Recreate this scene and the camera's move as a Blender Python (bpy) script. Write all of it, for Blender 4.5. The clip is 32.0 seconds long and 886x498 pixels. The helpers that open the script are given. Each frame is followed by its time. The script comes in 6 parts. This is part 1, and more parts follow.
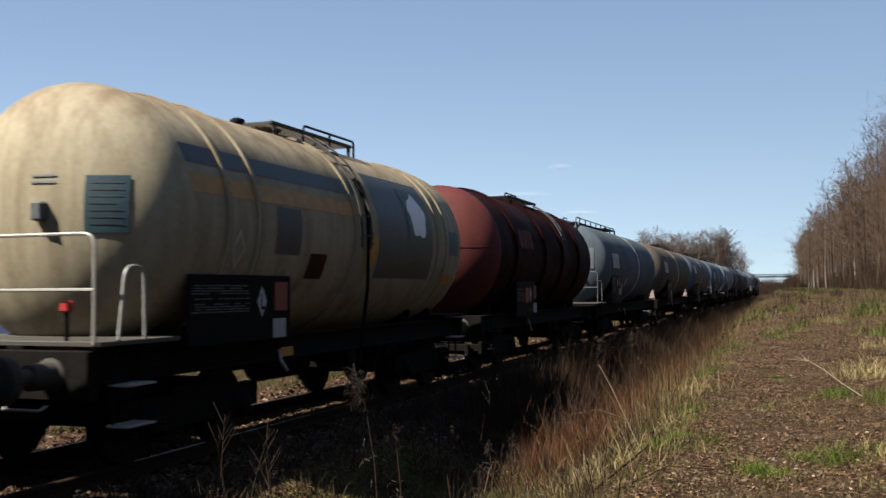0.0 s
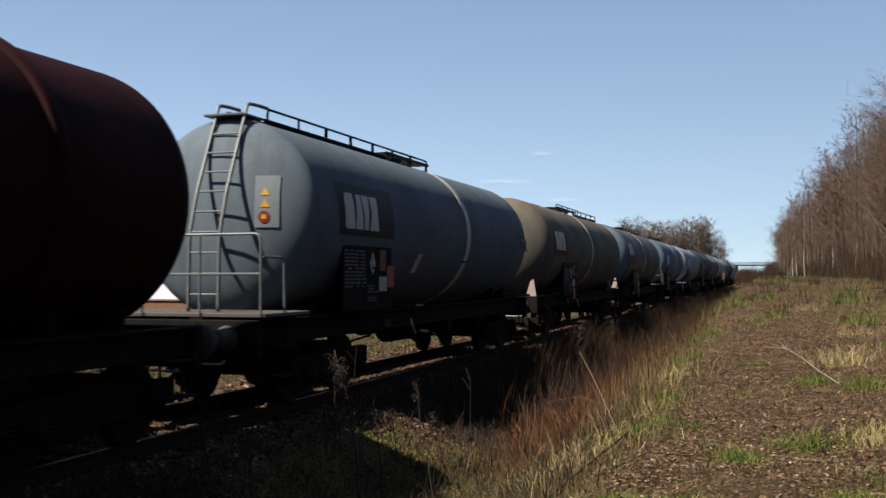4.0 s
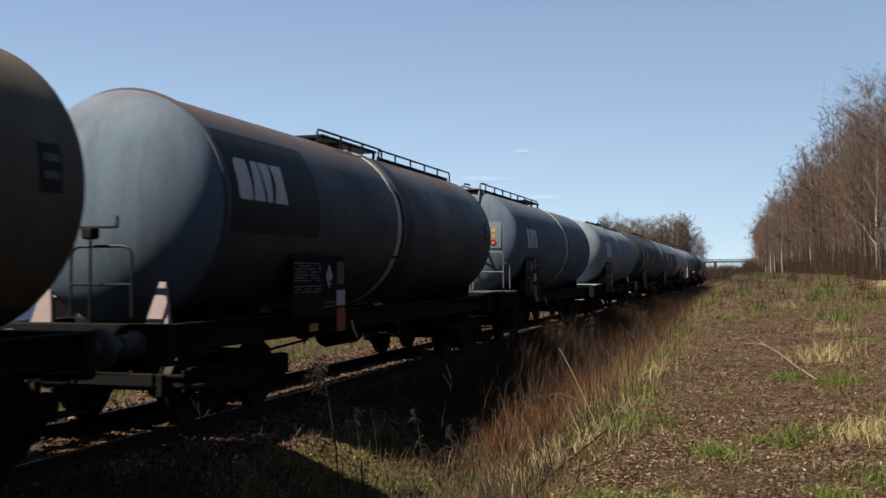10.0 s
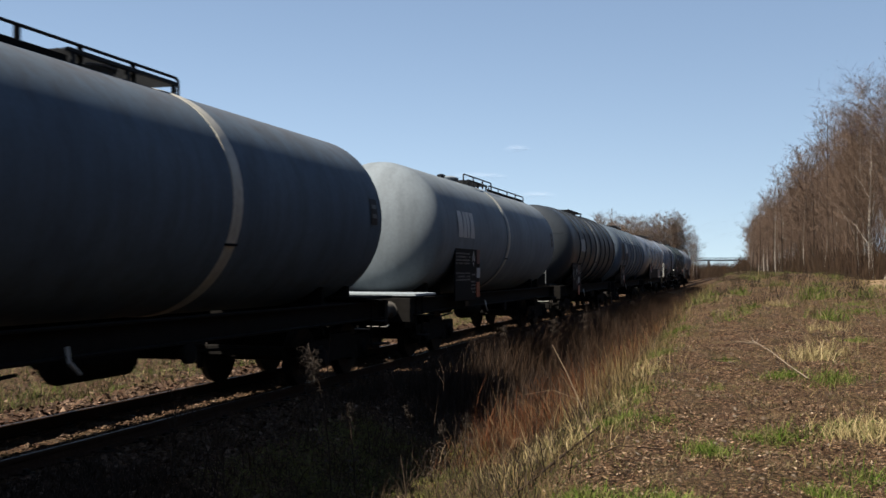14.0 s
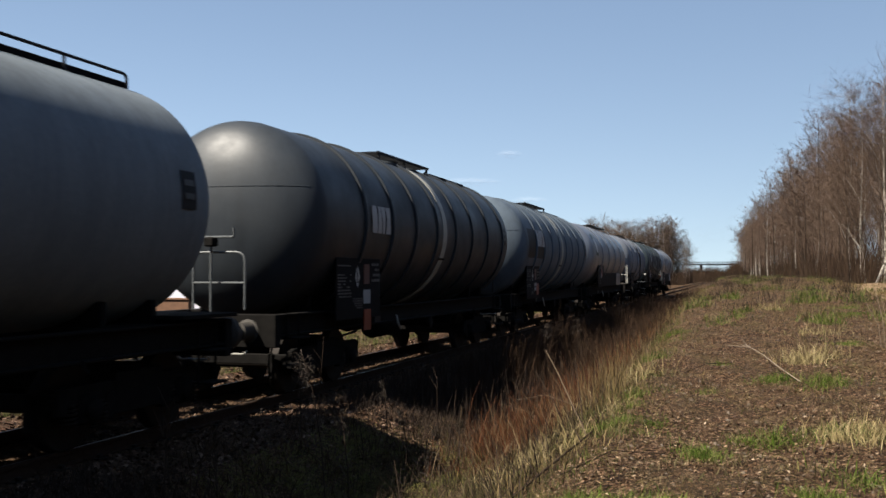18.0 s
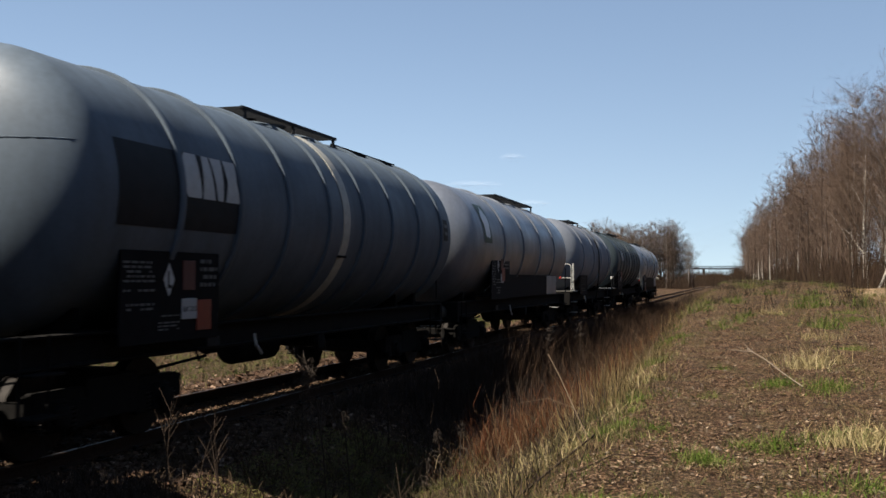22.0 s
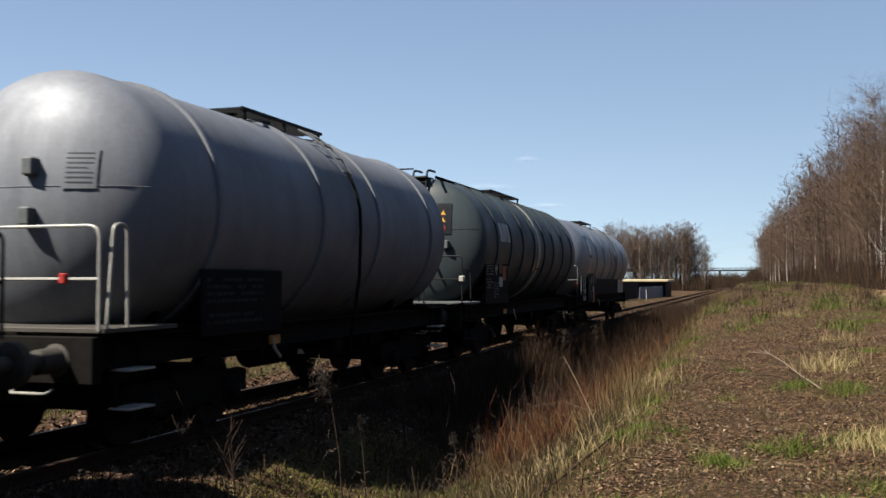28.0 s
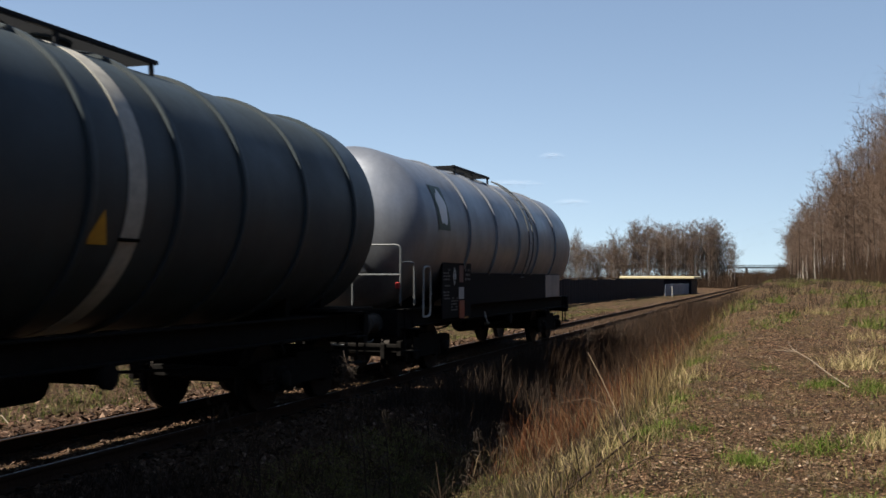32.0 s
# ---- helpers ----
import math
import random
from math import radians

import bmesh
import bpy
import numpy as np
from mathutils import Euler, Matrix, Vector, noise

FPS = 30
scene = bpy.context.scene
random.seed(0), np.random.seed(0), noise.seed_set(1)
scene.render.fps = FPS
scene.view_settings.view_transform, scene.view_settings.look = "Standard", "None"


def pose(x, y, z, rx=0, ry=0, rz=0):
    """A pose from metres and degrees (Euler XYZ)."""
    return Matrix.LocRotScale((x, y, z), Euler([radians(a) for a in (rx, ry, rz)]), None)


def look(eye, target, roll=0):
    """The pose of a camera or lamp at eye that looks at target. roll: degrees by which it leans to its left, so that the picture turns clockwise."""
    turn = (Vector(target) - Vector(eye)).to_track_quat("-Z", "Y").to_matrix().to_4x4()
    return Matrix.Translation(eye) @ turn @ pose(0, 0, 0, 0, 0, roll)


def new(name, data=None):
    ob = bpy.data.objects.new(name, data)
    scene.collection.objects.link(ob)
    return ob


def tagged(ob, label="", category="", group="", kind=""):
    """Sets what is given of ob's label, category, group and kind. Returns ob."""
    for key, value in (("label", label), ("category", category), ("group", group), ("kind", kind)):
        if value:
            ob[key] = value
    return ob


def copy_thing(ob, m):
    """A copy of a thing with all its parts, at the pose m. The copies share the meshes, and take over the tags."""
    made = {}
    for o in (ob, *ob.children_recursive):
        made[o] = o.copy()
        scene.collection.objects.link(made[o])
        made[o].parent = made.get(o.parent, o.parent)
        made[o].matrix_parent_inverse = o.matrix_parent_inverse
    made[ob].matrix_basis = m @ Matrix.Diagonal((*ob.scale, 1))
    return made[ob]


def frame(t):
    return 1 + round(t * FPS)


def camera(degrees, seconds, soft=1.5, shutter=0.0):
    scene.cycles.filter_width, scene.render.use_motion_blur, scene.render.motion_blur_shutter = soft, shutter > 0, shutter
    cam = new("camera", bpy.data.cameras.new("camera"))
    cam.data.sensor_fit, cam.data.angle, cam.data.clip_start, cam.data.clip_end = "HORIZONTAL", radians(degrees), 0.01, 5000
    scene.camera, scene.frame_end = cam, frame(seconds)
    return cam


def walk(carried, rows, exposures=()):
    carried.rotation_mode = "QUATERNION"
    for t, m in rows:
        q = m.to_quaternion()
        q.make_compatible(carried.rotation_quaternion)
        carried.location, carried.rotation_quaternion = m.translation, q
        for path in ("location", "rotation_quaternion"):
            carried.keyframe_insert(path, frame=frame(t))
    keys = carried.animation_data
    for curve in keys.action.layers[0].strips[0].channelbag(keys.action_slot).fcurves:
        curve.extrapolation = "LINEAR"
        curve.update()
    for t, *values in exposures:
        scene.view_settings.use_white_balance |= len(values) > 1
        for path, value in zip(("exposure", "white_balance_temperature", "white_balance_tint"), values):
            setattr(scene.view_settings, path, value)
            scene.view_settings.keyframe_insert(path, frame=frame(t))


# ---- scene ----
LENS = 49.5
cam = camera(LENS, 32.0, soft=1.5, shutter=0.35)
PATH = [
    (0, pose(7.6, 0, 1.86, 92.42, 0.39, 20.02)),
    (0.5, pose(7.6, 0, 1.86, 92.24, 0.43, 19.90)),
    (1, pose(7.6, 0, 1.86, 92.16, 0.27, 19.87)),
    (1.5, pose(7.6, 0, 1.86, 91.90, -0.19, 19.17)),
    (2, pose(7.6, 0, 1.86, 91.78, 0.23, 18.81)),
    (2.5, pose(7.6, 0, 1.86, 91.60, -0.15, 18.60)),
    (4.5, pose(7.6, 0, 1.86, 91.67, 0.20, 18.98)),
    (5, pose(7.6, 0, 1.86, 91.86, -0.08, 18.89)),
    (5.5, pose(7.6, 0, 1.86, 91.86, -0.09, 18.85)),
    (6, pose(7.6, 0, 1.86, 91.85, -0.09, 18.37)),
    (6.5, pose(7.6, 0, 1.86, 91.78, 0.01, 18.13)),
    (7, pose(7.6, 0, 1.86, 91.89, 0.17, 17.93)),
    (7.5, pose(7.6, 0, 1.86, 92.01, 0.10, 18.08)),
    (8, pose(7.6, 0, 1.86, 92.01, 0.03, 18.01)),
    (8.5, pose(7.6, 0, 1.86, 92.19, 0.16, 17.87)),
    (9, pose(7.6, 0, 1.86, 91.94, 0.09, 17.82)),
    (9.5, pose(7.6, 0, 1.86, 91.61, 0.02, 17.78)),
    (10, pose(7.6, 0, 1.86, 91.47, 0.27, 17.75)),
    (10.5, pose(7.6, 0, 1.86, 91.28, -0.06, 17.82)),
    (11, pose(7.6, 0, 1.86, 91.22, -0.07, 17.92)),
    (11.5, pose(7.6, 0, 1.86, 91.37, -0.13, 17.92)),
    (12, pose(7.6, 0, 1.86, 91.66, 0.03, 17.89)),
    (12.5, pose(7.6, 0, 1.86, 91.68, -0.07, 17.84)),
    (13, pose(7.6, 0, 1.86, 91.67, -0.00, 17.71)),
    (13.5, pose(7.6, 0, 1.86, 91.31, -0.04, 17.50)),
    (14, pose(7.6, 0, 1.86, 91.24, -0.20, 17.38)),
    (14.5, pose(7.6, 0, 1.86, 91.16, -0.28, 17.28)),
    (16.5, pose(7.6, 0, 1.86, 91.80, 0.32, 17.31)),
    (17, pose(7.6, 0, 1.86, 91.80, 0.17, 17.09)),
    (17.5, pose(7.6, 0, 1.86, 91.68, 0.21, 17.05)),
    (18, pose(7.6, 0, 1.86, 91.56, 0.05, 16.96)),
    (18.5, pose(7.6, 0, 1.86, 91.13, 0.09, 16.93)),
    (19, pose(7.6, 0, 1.86, 90.92, -0.05, 16.87)),
    (19.5, pose(7.6, 0, 1.86, 90.65, 0.17, 16.75)),
    (20, pose(7.6, 0, 1.86, 90.63, 0.13, 16.69)),
    (20.5, pose(7.6, 0, 1.86, 91.02, 0.07, 16.77)),
    (21, pose(7.6, 0, 1.86, 91.19, 0.09, 16.95)),
    (21.5, pose(7.6, 0, 1.86, 91.40, 0.21, 17.09)),
    (22, pose(7.6, 0, 1.86, 91.73, -0.24, 17.10)),
    (22.5, pose(7.6, 0, 1.86, 92.20, -0.25, 17.06)),
    (23, pose(7.6, 0, 1.86, 92.34, -0.34, 16.93)),
    (23.5, pose(7.6, 0, 1.86, 91.94, -0.12, 16.73)),
    (24, pose(7.6, 0, 1.86, 91.49, 0.00, 16.77)),
    (24.5, pose(7.6, 0, 1.86, 91.30, -0.09, 16.93)),
    (25, pose(7.6, 0, 1.86, 91.18, -0.20, 17.17)),
    (25.5, pose(7.6, 0, 1.86, 91.08, -0.30, 17.38)),
    (27.5, pose(7.6, 0, 1.86, 91.60, 0.14, 17.90)),
    (28, pose(7.6, 0, 1.86, 91.91, 0.02, 18.00)),
    (28.5, pose(7.6, 0, 1.86, 91.51, 0.11, 18.44)),
    (29, pose(7.6, 0, 1.86, 91.46, -0.09, 18.60)),
    (29.5, pose(7.6, 0, 1.86, 91.44, 0.00, 19.04)),
    (30, pose(7.6, 0, 1.86, 91.45, -0.22, 19.25)),
    (30.5, pose(7.6, 0, 1.86, 91.54, -0.21, 19.13)),
    (31, pose(7.6, 0, 1.86, 91.56, -0.25, 19.12)),
    (31.5, pose(7.6, 0, 1.86, 91.71, -0.20, 19.24)),
    (32, pose(7.6, 0, 1.86, 91.68, -0.19, 19.46)),
]
walk(cam, PATH)

# how far the train has rolled, second by second
TRAVEL = [-0.00, 5.31, 10.68, 16.08, 21.49, 26.91, 32.39, 37.93, 43.51, 49.15, 54.81, 60.49, 66.13, 71.73, 77.30, 82.79, 88.26, 93.72, 99.09, 104.37, 109.58, 114.62, 119.52, 124.40, 129.28, 134.11, 138.95, 143.80, 148.67, 153.56, 158.47, 163.47, 168.50]


def rolled(t):
    """Metres rolled by the train at t seconds, gliding between the whole seconds."""
    i = min(max(int(t), 0), len(TRAVEL) - 2)
    p0, p1, p2, p3 = (TRAVEL[min(max(i + k, 0), len(TRAVEL) - 1)] for k in (-1, 0, 1, 2))
    m1 = (p2 - p0) / (2 if i > 0 else 1)
    m2 = (p3 - p1) / (2 if i + 2 < len(TRAVEL) else 1)
    u = t - i
    return ((2 * u**3 - 3 * u**2 + 1) * p1 + (u**3 - 2 * u**2 + u) * m1 + (3 * u**2 - 2 * u**3) * p2 + (u**3 - u**2) * m2)


# ---- light ----
SUN_TO = Vector((-0.462, -0.43, 0.775)).normalized()
world = bpy.data.worlds.new("sky")
scene.world = world
world.use_nodes = True
wn, wl = world.node_tree.nodes, world.node_tree.links
sky = wn.new("ShaderNodeTexSky")
sky.sky_type = "NISHITA"
sky.sun_disc = False
sky.sun_elevation = math.asin(SUN_TO.z)
sky.sun_rotation = math.atan2(-SUN_TO.x, SUN_TO.y)
sky.altitude = 0
sky.air_density, sky.dust_density, sky.ozone_density = 1.35, 0.0, 1.4
wn["Background"].inputs["Strength"].default_value = 0.05
lift = wn.new("ShaderNodeVectorMath")
lift.inputs[1].default_value = (0, 0, 0.15)
aim = wn.new("ShaderNodeVectorMath")
aim.operation = "NORMALIZE"
wl.new(wn.new("ShaderNodeTexCoord").outputs["Generated"], lift.inputs[0])
wl.new(lift.outputs[0], aim.inputs[0])
wl.new(aim.outputs[0], sky.inputs["Vector"])
haze = wn.new("ShaderNodeMix")
haze.data_type, haze.blend_type = "RGBA", "MULTIPLY"
haze.inputs[0].default_value, haze.inputs[7].default_value = 1.0, (0.905, 0.839, 0.818, 1)
wl.new(sky.outputs["Color"], haze.inputs[6])
wl.new(haze.outputs[2], wn["Background"].inputs["Color"])
sun = new("sun", bpy.data.lights.new("sun", "SUN"))
sun.data.energy, sun.data.angle, sun.data.color = 5.0, radians(0.53), (1.0, 0.92, 0.80)
sun.matrix_world = look(SUN_TO * 50, (0, 0, 0))
scene.view_settings.exposure = 1.85


# ---- materials ----
def material(name, color, rough=0.6, metal=0.0, spec=0.5):
    m = bpy.data.materials.new(name)
    m.use_nodes = True
    b = m.node_tree.nodes["Principled BSDF"]
    b.inputs["Base Color"].default_value = (*color, 1)
    b.inputs["Roughness"].default_value, b.inputs["Metallic"].default_value = rough, metal
    b.inputs["Specular IOR Level"].default_value = spec
    return m


def node(m, kind, **values):
    n = m.node_tree.nodes.new(kind)
    for key, value in values.items():
        n.inputs[key.replace("_", " ")].default_value = value
    return n


def join(m, a, b):
    m.node_tree.links.new(a, b)


def ramp(m, source, stops):
    r = m.node_tree.nodes.new("ShaderNodeValToRGB")
    while len(r.color_ramp.elements) < len(stops):
        r.color_ramp.elements.new(0.5)
    for e, (p, c) in zip(r.color_ramp.elements, stops):
        e.position = p
        e.color = (*c, 1) if len(c) == 3 else c
    join(m, source, r.inputs[0])
    return r.outputs["Color"]


def mix(m, fac, a, b, mode="MIX"):
    x = m.node_tree.nodes.new("ShaderNodeMix")
    x.data_type, x.blend_type = "RGBA", mode
    for socket, value in ((x.inputs[0], fac), (x.inputs[6], a), (x.inputs[7], b)):
        if isinstance(value, (tuple, float, int)):
            socket.default_value = value if not isinstance(value, tuple) else (*value, 1)
        else:
            join(m, value, socket)
    return x.outputs[2]


def coords(m, scale=(1, 1, 1), world_space=False):
    t = m.node_tree.nodes.new("ShaderNodeNewGeometry" if world_space else "ShaderNodeTexCoord")
    p = m.node_tree.nodes.new("ShaderNodeMapping")
    p.inputs["Scale"].default_value = scale
    join(m, t.outputs["Position" if world_space else "Object"], p.inputs[0])
    return p.outputs[0]


def noise_of(m, vector, scale, detail=5.0, rough=0.6):
    n = node(m, "ShaderNodeTexNoise", Scale=scale, Detail=detail, Roughness=rough)
    join(m, vector, n.inputs["Vector"])
    return n.outputs["Fac"]


def noise_colour(m, vector, scale):
    n = node(m, "ShaderNodeTexNoise", Scale=scale, Detail=2.0)
    join(m, vector, n.inputs["Vector"])
    return n.outputs["Color"]


def relief(m, height, strength, distance):
    b = node(m, "ShaderNodeBump", Strength=strength, Distance=distance)
    join(m, height, b.inputs["Height"])
    join(m, b.outputs[0], m.node_tree.nodes["Principled BSDF"].inputs["Normal"])


def paint(name, color, dirt=(0.05, 0.04, 0.03), rough=0.42, wear=0.5, rust=0.3, crown=0.0, metal=0.0, sheen=0.12):
    """Old tank paint: stains that run down, grime, rust blooms and uneven gloss."""
    color, dirt = tuple(k * 0.68 for k in color), tuple(k * 0.58 for k in dirt)
    m = material(name, color, rough, metal, sheen)
    bsdf = m.node_tree.nodes["Principled BSDF"]
    streaks = noise_of(m, coords(m, (2.4, 2.4, 0.3)), 1.4, 6, 0.6)
    clouds = noise_of(m, coords(m), 0.7, 5, 0.6)
    fine = noise_of(m, coords(m), 14, 6, 0.7)
    c = mix(m, ramp(m, streaks, [(0.42, (0, 0, 0)), (0.75, (wear, wear, wear))]), color, dirt)
    c = mix(m, ramp(m, clouds, [(0.4, (0, 0, 0)), (0.72, (wear * 0.9,) * 3)]), c, tuple(k * 0.72 for k in color))
    spots = m.node_tree.nodes.new("ShaderNodeMath")
    spots.operation = "MULTIPLY"
    join(m, clouds, spots.inputs[0])
    join(m, fine, spots.inputs[1])
    c = mix(m, ramp(m, spots.outputs[0], [(0.36, (0, 0, 0)), (0.46, (rust,) * 3)]), c, (0.08, 0.04, 0.022))
    c = mix(m, ramp(m, fine, [(0.3, (0.25,) * 3), (0.7, (0, 0, 0))]), c, dirt)
    if crown:
        # brown spills round the manholes, running down from the top
        axes = m.node_tree.nodes.new("ShaderNodeSeparateXYZ")
        join(m, coords(m), axes.inputs[0])
        ragged = m.node_tree.nodes.new("ShaderNodeMath")
        ragged.operation = "MULTIPLY_ADD"
        ragged.inputs[1].default_value, ragged.inputs[2].default_value = 1.2, -0.6
        join(m, streaks, ragged.inputs[0])
        level = m.node_tree.nodes.new("ShaderNodeMath")
        level.operation = "ADD"
        join(m, axes.outputs["Z"], level.inputs[0])
        join(m, ragged.outputs[0], level.inputs[1])
        span = node(m, "ShaderNodeMapRange")
        span.inputs["From Min"].default_value, span.inputs["From Max"].default_value = 3.55, 4.15
        span.inputs["To Max"].default_value = crown
        join(m, level.outputs[0], span.inputs["Value"])
        c = mix(m, span.outputs[0], c, (0.085, 0.05, 0.032))
    join(m, c, bsdf.inputs["Base Color"])
    r = ramp(m, clouds, [(0.3, (rough - 0.08,) * 3), (0.75, (min(rough + 0.25, 1),) * 3)])
    join(m, r, bsdf.inputs["Roughness"])
    relief(m, fine, 0.12, 0.01)
    return m


def plain(name, color, rough=0.6, metal=0.0, scale=8.0, vary=0.35, bump=0.15):
    color = tuple(k * 0.64 for k in color)
    m = material(name, color, rough, metal, 0.05 if max(color) < 0.03 else 0.3)
    n = noise_of(m, coords(m), scale, 6, 0.65)
    c = ramp(m, n, [(0.25, tuple(k * (1 - vary) for k in color)), (0.75, tuple(min(1, k * (1 + vary)) for k in color))])
    join(m, c, m.node_tree.nodes["Principled BSDF"].inputs["Base Color"])
    if bump:
        relief(m, n, bump, 0.01)
    return m


MAT = {
    "cream": paint("cream_paint", (0.345, 0.305, 0.215), (0.10, 0.064, 0.03), 0.68, 0.62, 0.45, 0.45, sheen=0.06),
    # soot and the flank's shade are both in this near-black red
    "oxide": paint("sooty_shaded_red_oxide_paint", (0.018, 0.003, 0.0035), (0.006, 0.0012, 0.0012), 0.65, 0.9, 0.05, sheen=0.04),
    "grey": paint("pale_grey_paint", (0.09, 0.113, 0.136), (0.0448, 0.0509, 0.0532), 0.68, 0.5, 0.3, sheen=0.05),
    "drab": paint("brown_grey_paint", (0.1, 0.092, 0.074), (0.038, 0.035, 0.0281), 0.65, 0.6, 0.4, 0.4, sheen=0.05),
    "blue": paint("blue_grey_paint", (0.094, 0.127, 0.163), (0.0426, 0.0502, 0.0559), 0.68, 0.5, 0.3, 0.2, sheen=0.05),
    "blue_brown": paint("dark_blue_brown_paint", (0.042, 0.05, 0.062), (0.026, 0.022, 0.02), 0.5, 0.8, 0.4, 0.5),
    "dark": paint("dark_grey_paint", (0.028, 0.034, 0.041), (0.011, 0.0125, 0.014), 0.45, 0.45, 0.15, sheen=0.2),
    # faded red of the same tank, lightened for its sunlit end
    "faded": paint("sunlit_faded_red_paint", (0.098, 0.024, 0.021), (0.046, 0.013, 0.012), 0.65, 0.5, 0.1),
    "steel": paint("slate_blue_paint", (0.092, 0.118, 0.148), (0.0285, 0.0338, 0.038), 0.5, 0.4, 0.1),
    "ice": paint("pale_ice_blue_paint", (0.165, 0.192, 0.213), (0.06, 0.068, 0.075), 0.68, 0.4, 0.2),
    "gloss": paint("glossy_silver_paint", (0.255, 0.273, 0.305), (0.125, 0.133, 0.147), 0.36, 0.4, 0.1, metal=0.65, sheen=0.3),
    "silver": paint("light_grey_paint", (0.17, 0.184, 0.212), (0.07, 0.076, 0.086), 0.56, 0.4, 0.15, metal=0.22, sheen=0.2),
    "teal": paint("green_grey_paint", (0.035, 0.047, 0.053), (0.013, 0.0175, 0.0195), 0.45, 0.35, 0.1, sheen=0.2),
    "black": plain("black_underframe_steel", (0.0075, 0.0068, 0.0062), 0.85, 0.0, 9, 0.5),
    "dusty": plain("dusty_greased_steel", (0.05, 0.045, 0.038), 0.7, 0.2, 10, 0.4),
    "wheel": plain("worn_wheel_steel", (0.02, 0.017, 0.015), 0.6, 0.3, 14, 0.4),
    "tube": plain("grey_painted_tube", (0.085, 0.093, 0.097), 0.55, 0.1, 20, 0.3, 0.05),
    "tube_dark": plain("dark_painted_tube", (0.015, 0.016, 0.018), 0.5, 0.1, 20, 0.3, 0.05),
    "tube_white": plain("white_painted_tube", (0.3, 0.295, 0.27), 0.45, 0.0, 20, 0.2, 0.05),
    "deck_pale": plain("pale_blue_deck_plate", (0.20, 0.23, 0.25), 0.7, 0, 20, 0.3),
    "deck": plain("worn_chequer_plate", (0.055, 0.05, 0.043), 0.7, 0.1, 30, 0.4),
    "band": plain("faded_white_band", (0.34, 0.325, 0.28), 0.6, 0.0, 7, 0.25, 0.05),
    "card": plain("grimy_white_card", (0.30, 0.30, 0.30), 0.6, 0.0, 9, 0.08, 0.0),
    "marks": plain("dull_white_marks", (0.075, 0.075, 0.075), 0.6, 0.0, 9, 0.2, 0.0),
    "signplate": plain("pale_grey_sign_plate", (0.13, 0.15, 0.165), 0.5, 0.0, 9, 0.15, 0.0),
    "white": plain("white_lettering", (0.38, 0.38, 0.37), 0.6, 0.0, 9, 0.15, 0.0),
    "shape_white": plain("white_logo_shape", (0.72, 0.72, 0.70), 0.5, 0.0, 9, 0.1, 0.0),
    "patch": plain("dark_logo_patch", (0.018, 0.02, 0.023), 0.5, 0.0, 6, 0.3, 0.0),
    "brownpatch": plain("brown_logo_patch", (0.028, 0.013, 0.008), 0.55, 0.0, 6, 0.35, 0.0),
    "green": plain("green_logo_panel", (0.018, 0.05, 0.028), 0.5, 0.0, 6, 0.25, 0.0),
    "slate": plain("slate_grey_panel", (0.04, 0.046, 0.05), 0.5, 0.0, 5, 0.3, 0.0),
    "ochre": plain("ochre_stripe", (0.34, 0.17, 0.03), 0.5, 0.0, 5, 0.3, 0.0),
    "plaque": plain("blue_grey_plaque", (0.018, 0.05, 0.066), 0.5, 0.0, 12, 0.3, 0.0),
    "board": plain("black_data_board", (0.005, 0.005, 0.006), 0.7, 0.0, 10, 0.4, 0.0),
    "orange": plain("orange_hazard_plate", (0.17, 0.016, 0.004), 0.45, 0.0, 8, 0.15, 0.0),
    "red": plain("red_plate", (0.06, 0.005, 0.005), 0.5, 0.0, 8, 0.2, 0.0),
    "lamp_red": plain("bright_red_paint", (0.36, 0.03, 0.025), 0.45, 0.0, 8, 0.15, 0.0),
    "yellow": plain("yellow_sign", (0.45, 0.24, 0.02), 0.5, 0.0, 8, 0.15, 0.0),
    "wedge": plain("dull_pink_bracket_paint", (0.19, 0.14, 0.13), 0.6, 0.0, 8, 0.2, 0.05),
    "galv": plain("galvanised_grating", (0.07, 0.075, 0.075), 0.5, 0.3, 40, 0.3),
    "sleeper": plain("weathered_sleeper", (0.045, 0.035, 0.028), 0.85, 0.0, 25, 0.4, 0.4),
}


